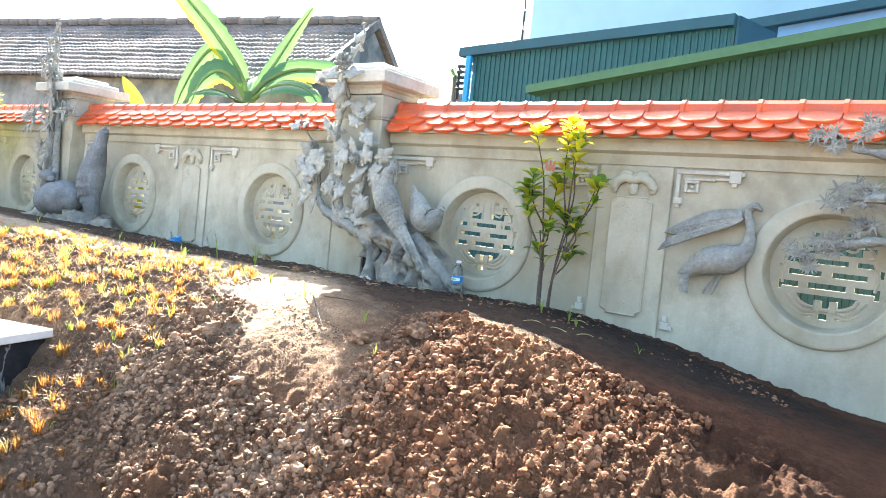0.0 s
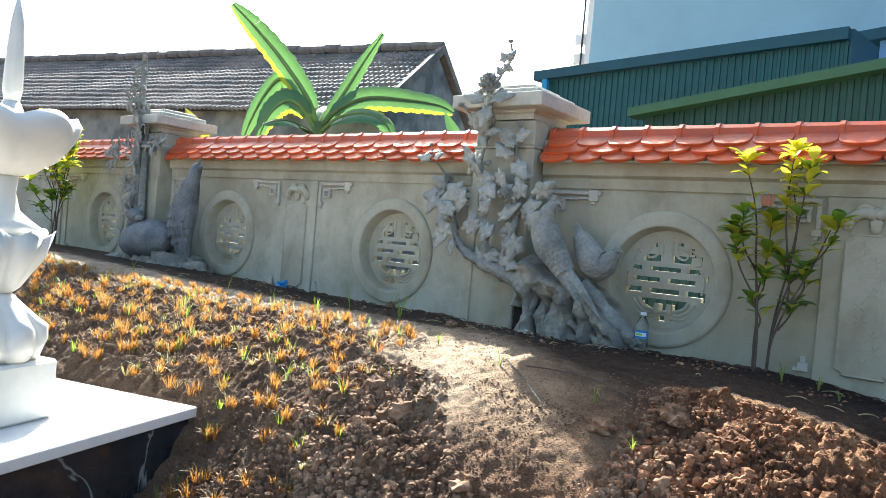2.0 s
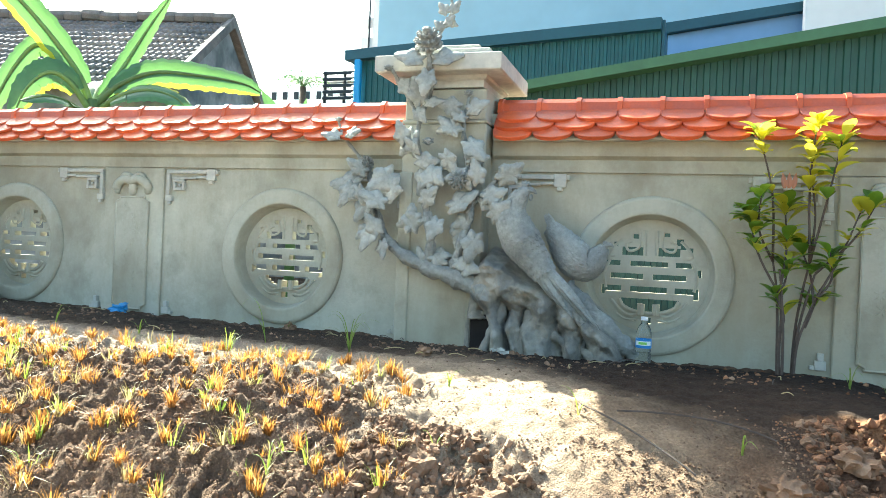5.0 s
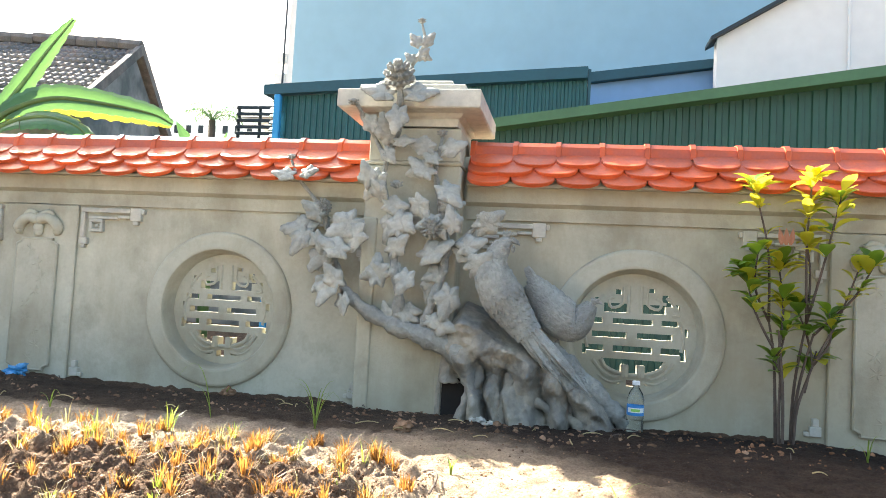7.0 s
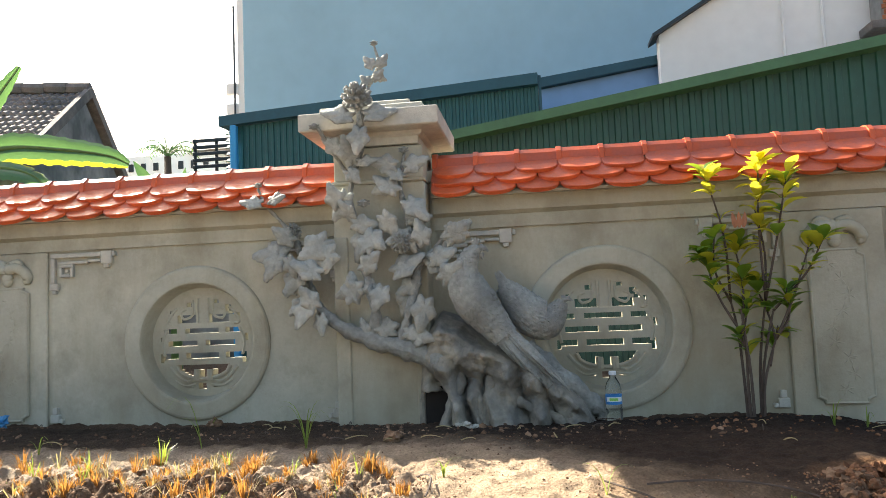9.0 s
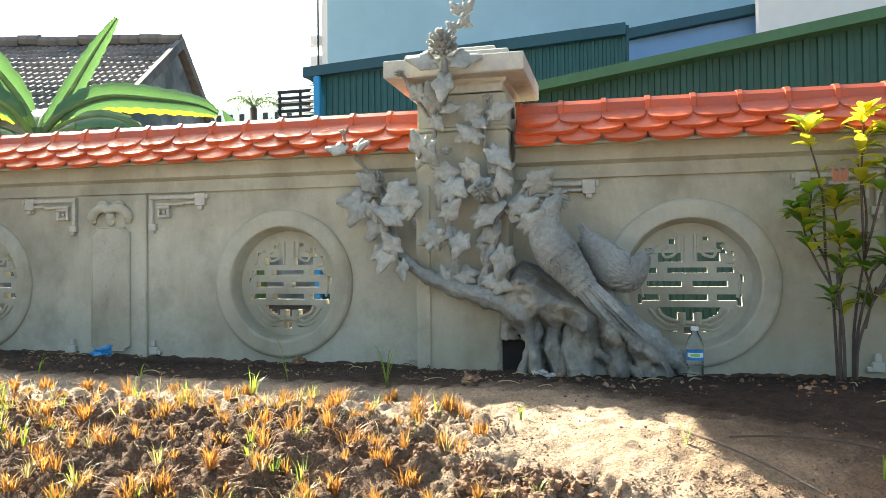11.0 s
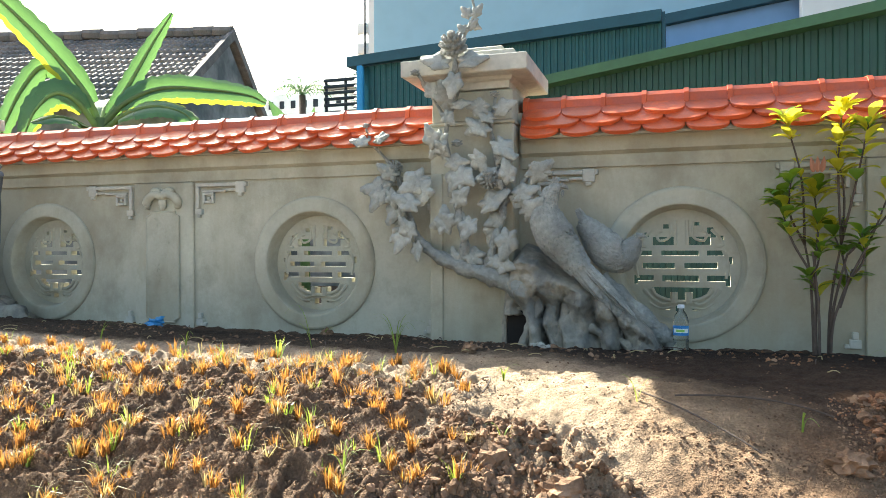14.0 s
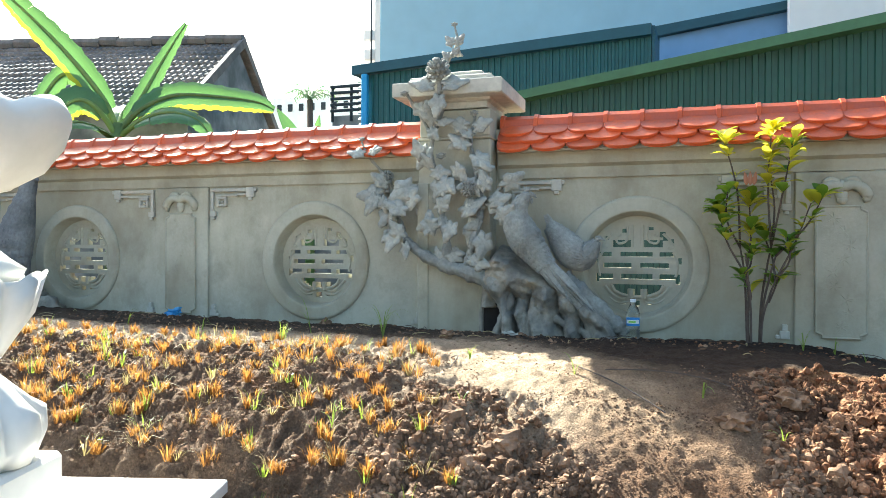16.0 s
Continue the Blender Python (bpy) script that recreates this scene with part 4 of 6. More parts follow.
# ---- leaves and limbs
def leaf(bm, base, way, face, length, width, lobes=0, curl=0.25, fold=0.18, thick=0.0, n=8, rag=0.0, rng=None, swell=0.75):
    """A leaf from its base along way, its upper side towards face. lobes: number of notches a side."""
    base, way = Vector(base), Vector(way).normalized()
    side = way.cross(Vector(face)).normalized()
    up = side.cross(way).normalized()
    layers = []
    for lift in ((thick, 0.0) if thick else (0.0,)):
        rows = []
        for i in range(n + 1):
            t = i / n
            w = width * 0.5 * math.sin(math.pi * min(1, 0.06 + 0.94 * t) ** swell) ** 0.8 if t < 1 else 0.0
            if lobes:
                w *= 0.40 + 0.60 * abs(((lobes * t + 0.15) % 1) * 2 - 1)
            if rag and rng:
                w *= 1 - rag * rng.random()
            c = base + way * length * t + up * (curl * length * (t * 0.5 - t * t) + lift)
            rows.append([bm.verts.new(c - side * w + up * fold * w), bm.verts.new(c - side * w * 0.5 + up * fold * w * 0.7), bm.verts.new(c), bm.verts.new(c + side * w * 0.5 + up * fold * w * 0.7), bm.verts.new(c + side * w + up * fold * w)])
        for a, b in zip(rows, rows[1:]):
            for k in range(4):
                bm.faces.new((a[k], a[k + 1], b[k + 1], b[k]) if lift or not thick else (a[k], b[k], b[k + 1], a[k + 1]))
        layers.append(rows)
    if thick:
        top, low = layers
        loop_t = [r[0] for r in top] + [r[4] for r in top[::-1]]
        loop_l = [r[0] for r in low] + [r[4] for r in low[::-1]]
        for k in range(len(loop_t)):
            j = (k + 1) % len(loop_t)
            bm.faces.new((loop_t[k], loop_t[j], loop_l[j], loop_l[k]))


def lobed_leaf(bm, base, way, face, size, rng, thick=0.006):
    """A thick moulded leaf with five toothed lobes, raised along its veins and bent back at the tip."""
    base, way = Vector(base), Vector(way).normalized()
    side = way.cross(Vector(face)).normalized()
    up = side.cross(way).normalized()
    n = 50
    bend, cup = rng.uniform(0.15, 0.45), rng.uniform(-0.30, 0.05)
    heart = 0.34 * size

    def at(r, th, lift):
        u, v = heart + 1.12 * r * math.cos(th), 0.84 * r * math.sin(th)
        vein = abs(math.cos(2.5 * th))
        h = lift + 0.06 * size * (vein - 0.5) * min(1, r / (0.3 * size)) - bend * (u / size) ** 2 * size * 0.5 + cup * v * v / size
        return base + way * u + side * v + up * h

    layers = []
    for lift in (thick, 0.0):
        mid = bm.verts.new(at(0, 0, lift))
        rings = []
        for share in (0.5, 1.0):
            ring = []
            for k in range(n):
                th = 2 * math.pi * k / n
                lobe = (1 - abs(math.sin(2.5 * th))) ** 0.8
                r = size * (0.335 + 0.17 * lobe + 0.17 * max(0.0, math.cos(th)) ** 3) * (1 - 0.35 * max(0.0, -math.cos(th)) ** 2)
                r *= 1 + (0.035 if k % 2 else -0.035)
                ring.append(bm.verts.new(at(r * share, th, lift if share < 1 else lift * 0.8)))
            rings.append(ring)
        flip = lift == 0
        for k in range(n):
            j = (k + 1) % n
            for f in ((mid, rings[0][k], rings[0][j]), (rings[0][k], rings[1][k], rings[1][j], rings[0][j])):
                bm.faces.new(f[::-1] if flip else f)
        layers.append(rings[1])
    for k in range(n):
        j = (k + 1) % n
        bm.faces.new((layers[0][k], layers[1][k], layers[1][j], layers[0][j]))


def bloom(bm, c, r, petals=16, layers=3, out=(0, -1, 0.2), rng=None):
    """A sculpted chrysanthemum head."""
    c, out = Vector(c), Vector(out).normalized()
    bmesh.ops.create_icosphere(bm, subdivisions=2, radius=r * 0.62, matrix=Matrix.Translation(c))
    u = out.orthogonal().normalized()
    v = out.cross(u)
    for k in range(layers):
        tilt = -0.25 + 0.55 * k
        m = max(6, petals - 3 * k)
        for q in range(m):
            a = 2 * math.pi * (q + 0.5 * (k % 2)) / m
            d = (u * math.cos(a) + v * math.sin(a)) * math.cos(tilt) + out * math.sin(tilt)
            p = c + d * r * 0.9
            tube(bm, [c + d * r * 0.4, c + d * r * 0.75, p + out * r * 0.08], [r * 0.10, r * 0.15, r * 0.08], 5)


def lump(bm, c, r, squash=(1, 1, 1), rough=0.15, seed=0, sub=2):
    got = bmesh.ops.create_icosphere(bm, subdivisions=sub, radius=1.0)
    for vtx in got["verts"]:
        k = 1 + rough * 2 * (noise.noise(vtx.co * 2.1 + Vector((seed * 3.7, seed * 1.3, 0))))
        vtx.co = Vector((vtx.co.x * r * squash[0] * k, vtx.co.y * r * squash[1] * k, vtx.co.z * r * squash[2] * k)) + Vector(c)


# ---- flowering vine relief on the middle pillar
VINE = thing("flower_vine_sculpture", (0.0, -0.25, 0.05), "grey cement chrysanthemum vine sculpted over the pillar", "sculpture")
OV = Matrix.Translation((0, 0.25, -0.05))


def vine_part(name, build, label="", mat=None, smooth=True):
    bm = bmesh.new()
    build(bm)
    bm.transform(OV)
    return part(name, bm, mat or SCULPT, VINE, label, smooth)


def knotty(pts, r0, r1, seed):
    path = smooth_path(pts, 6)
    n = len(path)
    return path, [(r0 + (r1 - r0) * i / (n - 1)) * (1 + 0.16 * math.sin(i * 1.3 + seed) + 0.11 * math.sin(i * 3.3 + seed)) for i in range(n)]


STEMS = [([(0.20, -0.27, 0.24), (0.083, -0.275, 0.29), (-0.041, -0.275, 0.325), (-0.148, -0.27, 0.374), (-0.214, -0.24, 0.43)], 0.042, 0.015),
         ([(-0.214, -0.24, 0.42), (-0.26, -0.20, 0.50), (-0.30, -0.18, 0.60), (-0.324, -0.18, 0.69)], 0.014, 0.009),
         ([(-0.31, -0.17, 0.66), (-0.37, -0.18, 0.74), (-0.42, -0.19, 0.80), (-0.446, -0.20, 0.86)], 0.008, 0.005),
         ([(-0.03, -0.275, 0.33), (-0.02, -0.285, 0.42), (-0.045, -0.28, 0.53), (-0.058, -0.275, 0.65), (-0.10, -0.26, 0.78), (-0.085, -0.25, 0.90)], 0.020, 0.008),
         ([(0.06, -0.275, 0.30), (0.085, -0.285, 0.39), (0.115, -0.28, 0.50), (0.12, -0.27, 0.60), (0.09, -0.25, 0.72), (0.07, -0.245, 0.83), (0.086, -0.245, 0.94)], 0.019, 0.006),
         ([(-0.09, -0.25, 0.88), (-0.06, -0.25, 0.96), (-0.045, -0.312, 1.03), (-0.05, -0.315, 1.10)], 0.010, 0.012),
         ([(-0.10, -0.25, 0.86), (-0.15, -0.25, 0.95), (-0.19, -0.31, 1.03)], 0.008, 0.006),
         ([(-0.04, -0.30, 1.10), (-0.015, -0.275, 1.18), (0.01, -0.25, 1.25), (-0.003, -0.25, 1.32)], 0.007, 0.004),
         ([(0.12, -0.27, 0.55), (0.17, -0.28, 0.60), (0.22, -0.28, 0.65)], 0.012, 0.006)]
for i, (pts, r0, r1) in enumerate(STEMS):
    vine_part("stem", lambda bm: tube(bm, *knotty(pts, r0, r1, i), 9))

LOW_LEAVES = [(-0.135, 0.62, 200, 1.5), (-0.191, 0.54, 150, 1.1), (-0.24, 0.47, 250, 1.1), (-0.092, 0.44, 90, 1.1), (-0.05, 0.50, 200, 1.0), (-0.044, 0.60, 80, 0.9), (0.04, 0.53, 35, 1.3), (0.017, 0.50, 250, 0.9),
              (0.149, 0.46, 260, 1.2), (0.20, 0.50, 40, 1.0), (0.16, 0.57, 20, 1.0), (0.15, 0.62, 100, 0.9), (0.215, 0.63, 35, 1.1), (-0.21, 0.43, 120, 0.9)]
TOP_LEAVES = [(-0.06, 1.05, 165, 1.1), (-0.03, 1.05, 15, 1.1), (-0.04, 1.02, 265, 1.0), (-0.12, 0.95, 140, 0.8), (-0.08, 0.90, 100, 1.1), (-0.10, 0.82, 240, 1.1), (-0.13, 0.76, 110, 0.9), (0.07, 0.89, 165, 0.9),
              (0.09, 0.88, 20, 0.9), (0.07, 0.80, 140, 1.0), (0.09, 0.78, 320, 1.1), (0.09, 0.71, 10, 0.8), (0.01, 0.74, 300, 1.0), (-0.17, 0.67, 220, 1.4), (-0.04, 0.70, 250, 1.3), (-0.05, 0.68, 320, 1.0)]
SPIRE_LEAVES = [(-0.01, 1.17, 135, 0.42), (0.0, 1.18, 40, 0.42), (0.005, 1.225, 130, 0.5), (0.012, 1.225, 50, 0.5), (0.0, 1.20, 215, 0.3), (0.01, 1.20, -30, 0.3)]
SIDE_LEAVES = [(-0.42, 0.80, 170, 0.8), (-0.40, 0.81, 10, 0.7), (-0.33, 0.62, 175, 1.5), (-0.36, 0.63, 240, 1.1), (-0.29, 0.58, 245, 1.2), (-0.31, 0.66, 140, 0.9), (-0.27, 0.53, 200, 1.0)]
rng = random.Random(21)
EXTRA = []
for pts, r0, r1 in (STEMS[1], STEMS[3], STEMS[3], STEMS[4], STEMS[4], STEMS[0], STEMS[8]):  # smaller leaves along the stems
    path = smooth_path(pts, 4)
    for k in range(2, len(path), 6):
        EXTRA.append((path[k].x + rng.uniform(-0.025, 0.025), path[k].z + rng.uniform(-0.01, 0.02), rng.uniform(0, 360), rng.uniform(0.55, 0.95)))
for group, y in ((LOW_LEAVES, -0.288), (TOP_LEAVES, -0.262), (SPIRE_LEAVES, -0.27), (SIDE_LEAVES, -0.20), (EXTRA, -0.272)):
    for x, z, ang, size in group:
        a = radians(ang)
        way = Vector((math.cos(a), rng.uniform(-0.55, 0.1), math.sin(a)))
        face = Vector((rng.uniform(-0.6, 0.6), -1, rng.uniform(-0.2, 0.7)))
        vine_part("leaf", lambda bm: lobed_leaf(bm, (x, (-0.318 if 0.955 < z < 1.1 else y) - rng.uniform(0, 0.024), z), way, face, 0.098 * size ** 0.8, rng), mat=VINE_LEAF)
for x, y, z, r, out in ((-0.324, -0.20, 0.70, 0.036, (0, -1, 0.1)), (0.075, -0.30, 0.635, 0.040, (0.1, -1, 0.1)), (-0.052, -0.315, 1.118, 0.058, (0, -0.6, 0.8))):
    vine_part("flower", lambda bm: bloom(bm, (x, y, z), r, 16, 4, out), "round cement chrysanthemum head")
for x, y, z, r in ((-0.003, -0.25, 1.325, 0.016), (-0.20, -0.315, 1.035, 0.020), (-0.05, -0.28, 0.775, 0.024), (0.086, -0.255, 0.95, 0.020), (-0.446, -0.20, 0.872, 0.017)):
    vine_part("bud", lambda bm: bloom(bm, (x, y, z), r, 9, 2, (0, -0.3, 1)), "closed cement flower bud")


# ---- the rocky stump with roots, and two birds
def stump():
    bm = bmesh.new()
    nx, nz = 120, 90
    top_line = ((0.09, 0.24), (0.13, 0.34), (0.18, 0.41), (0.25, 0.385), (0.33, 0.33), (0.41, 0.29), (0.50, 0.27), (0.58, 0.20), (0.66, 0.11), (0.70, 0.04))
    rows = []
    for i in range(nx + 1):
        x = 0.085 + 0.61 * i / nx
        zt = np.interp(x, [p[0] for p in top_line], [p[1] for p in top_line])
        row = []
        for j in range(nz + 1):
            z = -0.06 + (zt + 0.06) * j / nz
            u = (zt - z) / 0.06
            edge = min(1, (x - 0.085) / 0.06, (0.695 - x) / 0.05)
            d = (max(0, min(1, u)) ** 0.5) * max(0, edge) ** 0.5
            fold_line = abs(math.sin(x * 34 + z * 7 + 2.2 * noise.noise(Vector((x * 6, 0.3, z * 5)))))
            groove = 0.085 * (fold_line ** 0.7 - 0.6) * step01(0.30, 0.12, z)
            ledge = 0.035 * step01(0.05, 0.0, abs(z - (0.30 - 0.35 * max(0.0, x - 0.2))) - 0.035) * step01(0.14, 0.20, x)
            facet = 0.04 * max(0.0, 0.5 - abs(x - 0.19) * 6)
            lumps = float(ledge) + facet + 0.045 * (0.5 - abs(noise.noise(Vector((x * 10, 1.7, z * 6)))) * 2) + 0.018 * noise.noise(Vector((x * 26, 4.0, z * 20))) + 0.010 * noise.noise(Vector((x * 70, 2.0, z * 55)))
            spread_ = 0.05 * step01(0.2, 0.0, z)
            y = -0.12 - d * (0.15 + float(groove) + lumps + float(spread_))
            if x < 0.205 and 0.0 < z < 0.15:
                y = max(y, -0.235)
            row.append(bm.verts.new((x, y, z)))
        rows.append(row)
    for a, b in zip(rows, rows[1:]):
        for j in range(nz):
            bm.faces.new((a[j], b[j], b[j + 1], a[j + 1]))
    s = thing("root_stump_sculpture", (0.39, -0.12, 0.05), "brown-grey cement tree stump with twisting roots against the wall", "sculpture")
    o = Matrix.Translation((-0.39, 0.12, -0.05))
    bm.transform(o)
    part("stump_body", bm, ROOTS, s, smooth=True)
    rr = random.Random(8)
    for k in range(7):
        x = 0.24 + 0.062 * k + rr.uniform(-0.01, 0.01)
        zt = float(np.interp(x, [p[0] for p in top_line], [p[1] for p in top_line])) - rr.uniform(0.06, 0.12)
        x1 = x + rr.uniform(-0.03, 0.06)
        pts = [(x, -0.235, zt), (x + rr.uniform(-0.03, 0.03), -0.275, zt * 0.65), (x1, -0.295, zt * 0.32 + 0.02), (x1 + rr.uniform(-0.05, 0.06), -0.315, -0.01)]
        bm = bmesh.new()
        tube(bm, *knotty(pts, rr.uniform(0.014, 0.022), rr.uniform(0.010, 0.018), k), 8)
        bm.transform(o)
        part("root", bm, ROOTS, s, smooth=True)
    # the fallen log to the side
    bm = bmesh.new()
    tube(bm, *knotty([(0.46, -0.25, 0.28), (0.54, -0.26, 0.21), (0.64, -0.25, 0.12), (0.70, -0.23, 0.06)], 0.035, 0.028, 2), 9)
    bm.transform(o)
    part("log", bm, SCULPT, s, "pale grey fallen log", smooth=True)
    return s


stump()


def feathers(bm, path, radii, size, rows, around, front, rr):
    """Overlapping feather scales laid over a body."""
    for i in rows:
        p, q = path[i], path[min(i + 1, len(path) - 1)]
        d = (q - p).normalized()
        u = d.cross(Vector((0, 1, 0))).normalized()
        for k in range(around):
            a = math.pi * (k + 0.5 * (i % 2)) / around
            nrm = (u * math.cos(a) + Vector((0, -1, 0)) * math.sin(a)).normalized()
            leaf(bm, p + nrm * radii[i] * 0.96, d + nrm * 0.20, nrm, size * 1.15, size * 0.95, 0, 0.35, -0.30, 0.005, 6)


def pheasant():
    bm = bmesh.new()
    path = smooth_path([(0.332, -0.305, 0.605), (0.312, -0.305, 0.595), (0.288, -0.30, 0.56), (0.278, -0.30, 0.505), (0.305, -0.30, 0.44), (0.355, -0.30, 0.375), (0.41, -0.305, 0.305), (0.47, -0.31, 0.23), (0.53, -0.31, 0.165)], 4)
    key = [0.010, 0.024, 0.032, 0.056, 0.064, 0.048, 0.030, 0.024, 0.014]
    radii = [float(np.interp(i / 4, range(9), key)) for i in range(len(path))]
    tube(bm, path, radii, 14)
    feathers(bm, path, radii, 0.026, range(9, 23), 9, 1, None)
    feathers(bm, path, radii, 0.016, range(5, 9), 9, 1, None)
    for k in range(6):  # long tail plumes
        a = path[20 + (k % 3)] + Vector((0.006 * (k - 3), -0.02, 0.004 * k))
        leaf(bm, a, (0.62, -0.05 - 0.03 * (k % 3), -0.72 + 0.05 * (k - 3)), (0.5, -1, 0.4), 0.16 + 0.025 * k, 0.030, 0, 0.15, -0.3, 0.005, 9)
    tube(bm, [(0.330, -0.306, 0.608), (0.350, -0.308, 0.600), (0.358, -0.308, 0.592)], [0.012, 0.007, 0.002], 7)
    for k in range(4):  # crest and wattle
        leaf(bm, (0.312, -0.306, 0.612), (-0.2 + 0.35 * k, -0.1, 0.8), (0, -1, 0), 0.030, 0.012, 0, 0.4, -0.2, 0.004, 4)
    lump(bm, (0.338, -0.312, 0.580), 0.011, (0.7, 0.7, 1.3), 0.1, 3, 1)
    s = part("pheasant_sculpture", bm, SCULPT, smooth=False)
    tagged(s, "grey cement pheasant with carved feathers on the stump", "sculpture", "sculpted birds")
    bm = bmesh.new()
    path = smooth_path([(0.385, -0.20, 0.49), (0.42, -0.21, 0.455), (0.455, -0.23, 0.415), (0.495, -0.245, 0.375), (0.535, -0.25, 0.365), (0.565, -0.25, 0.395), (0.585, -0.25, 0.425)], 4)
    key = [0.012, 0.032, 0.050, 0.062, 0.056, 0.036, 0.018]
    radii = [float(np.interp(i / 4, range(7), key)) for i in range(len(path))]
    tube(bm, path, radii, 14)
    path2 = path[::-1]
    feathers(bm, path2, radii[::-1], 0.026, range(7, 22), 9, 1, None)
    tube(bm, [(0.582, -0.252, 0.430), (0.604, -0.255, 0.432), (0.616, -0.255, 0.424)], [0.014, 0.008, 0.002], 7)
    for k in range(4):
        leaf(bm, path[4], (-0.5 + 0.06 * k, -0.05, 0.7), (0, -1, 0.3), 0.09, 0.026, 0, 0.2, -0.3, 0.005, 6)
    s = part("pheasant_sculpture", bm, SCULPT, smooth=False)
    tagged(s, "smaller grey cement bird bending down beside the stump", "sculpture", "sculpted birds")


pheasant()


def drain():
    d = thing("drain_opening", (0.16, -0.222, 0.04), "near-black panel painting a shaded drain opening at the pillar foot, thin frame", "drain")
    # No recess is cut: a near-black block paints the darkness inside the opening.
    bm = bmesh.new()
    box(bm, -0.036, 0.040, -0.014, -0.0035, 0.0, 0.125, 0.002)
    part("hollow", bm, VOID, d)
    bm = bmesh.new()
    box(bm, -0.046, -0.0365, -0.020, -0.0035, -0.01, 0.135, 0.002)
    box(bm, -0.0363, 0.044, -0.020, -0.0035, 0.1255, 0.137, 0.002)
    part("frame", bm, ROOTS, d)


drain()


# ---- crane and pine reliefs
def crane():
    c = thing("crane_relief", (1.80, -0.13, 0.36), "grey cement flying crane in relief on the wall", "relief")
    o = Matrix.Translation((-1.80, 0.13, -0.36))

    def add(name, build, smooth=False):
        bm = bmesh.new()
        build(bm)
        bm.transform(o)
        part(name, bm, SCULPT, c, smooth=smooth)

    body = smooth_path([(1.965, -0.15, 0.535), (1.940, -0.15, 0.550), (1.915, -0.15, 0.530), (1.935, -0.15, 0.455), (1.925, -0.155, 0.385), (1.87, -0.155, 0.345), (1.79, -0.15, 0.325), (1.69, -0.145, 0.262)], 4)
    key = [0.005, 0.016, 0.015, 0.017, 0.030, 0.058, 0.056, 0.014]
    radii = [float(np.interp(i / 4, range(8), key)) for i in range(len(body))]
    add("body", lambda bm: tube(bm, body, radii, 12), True)
    add("wing", lambda bm: leaf(bm, (1.90, -0.155, 0.515), (-1, 0.0, -0.30), (0, -1, 0.3), 0.31, 0.085, 0, 0.2, -0.3, 0.01, 9))
    for k in range(11):  # long flight feathers along the raised wing
        add("feather", lambda bm: leaf(bm, (1.89 - 0.021 * k, -0.157 - 0.002 * k, 0.495 - 0.008 * k), (-1, -0.05, -0.42 - 0.04 * k), (0, -1, 0.25), 0.105, 0.030, 0, 0.2, -0.25, 0.006, 6))
    for k in range(8):  # spread tail
        add("feather", lambda bm: leaf(bm, (1.78 - 0.012 * k, -0.155, 0.315 - 0.006 * k), (-0.8 + 0.15 * k, -0.1, -0.55), (0, -1, 0.2), 0.095, 0.028, 0, 0.2, -0.25, 0.005, 5))
    for q in (0, 1):
        add("leg", lambda bm: tube(bm, [(1.83 + 0.02 * q, -0.15, 0.30), (1.80 + 0.03 * q, -0.145, 0.235), (1.785 + 0.03 * q, -0.142, 0.20)], [0.009, 0.006, 0.005], 6))


crane()


def pine():
    p = thing("pine_relief", (2.45, -0.2, 0.45), "grey cement pine branches with spiky needle tufts in relief", "relief")
    o = Matrix.Translation((-2.45, 0.2, -0.45))
    rr = random.Random(5)
    for pts in ([(2.85, -0.24, 0.70), (2.6, -0.24, 0.72), (2.42, -0.24, 0.735), (2.24, -0.235, 0.765)], [(2.85, -0.22, 0.38), (2.55, -0.22, 0.42), (2.36, -0.21, 0.46), (2.16, -0.19, 0.41)], [(2.75, -0.24, 0.55), (2.5, -0.24, 0.60), (2.24, -0.22, 0.60)]):
        bm = bmesh.new()
        tube(bm, *knotty(pts, 0.034, 0.012, 2), 8)
        bm.transform(o)
        part("branch", bm, SCULPT, p, smooth=True)
    for x, y, z, n in ((2.17, -0.24, 0.80, 9), (2.31, -0.25, 0.83, 8), (2.44, -0.25, 0.80, 8), (2.20, -0.21, 0.60, 8), (2.31, -0.22, 0.615, 8), (2.42, -0.23, 0.57, 7), (2.12, -0.185, 0.385, 8), (2.19, -0.19, 0.43, 7), (2.30, -0.20, 0.49, 8)):
        bm = bmesh.new()
        for k in range(n):
            c = Vector((x + rr.uniform(-0.05, 0.05), y + rr.uniform(-0.02, 0.015), z + rr.uniform(-0.035, 0.035)))
            for q in range(9):
                a = 2 * math.pi * q / 9 + rr.random()
                d = Vector((math.cos(a), -0.35, math.sin(a))).normalized()
                tube(bm, [c, c + d * 0.014, c + d * 0.034], [0.004, 0.005, 0.0015], 4)
        bm.transform(o)
        part("needle_tuft", bm, SCULPT, p)


pine()


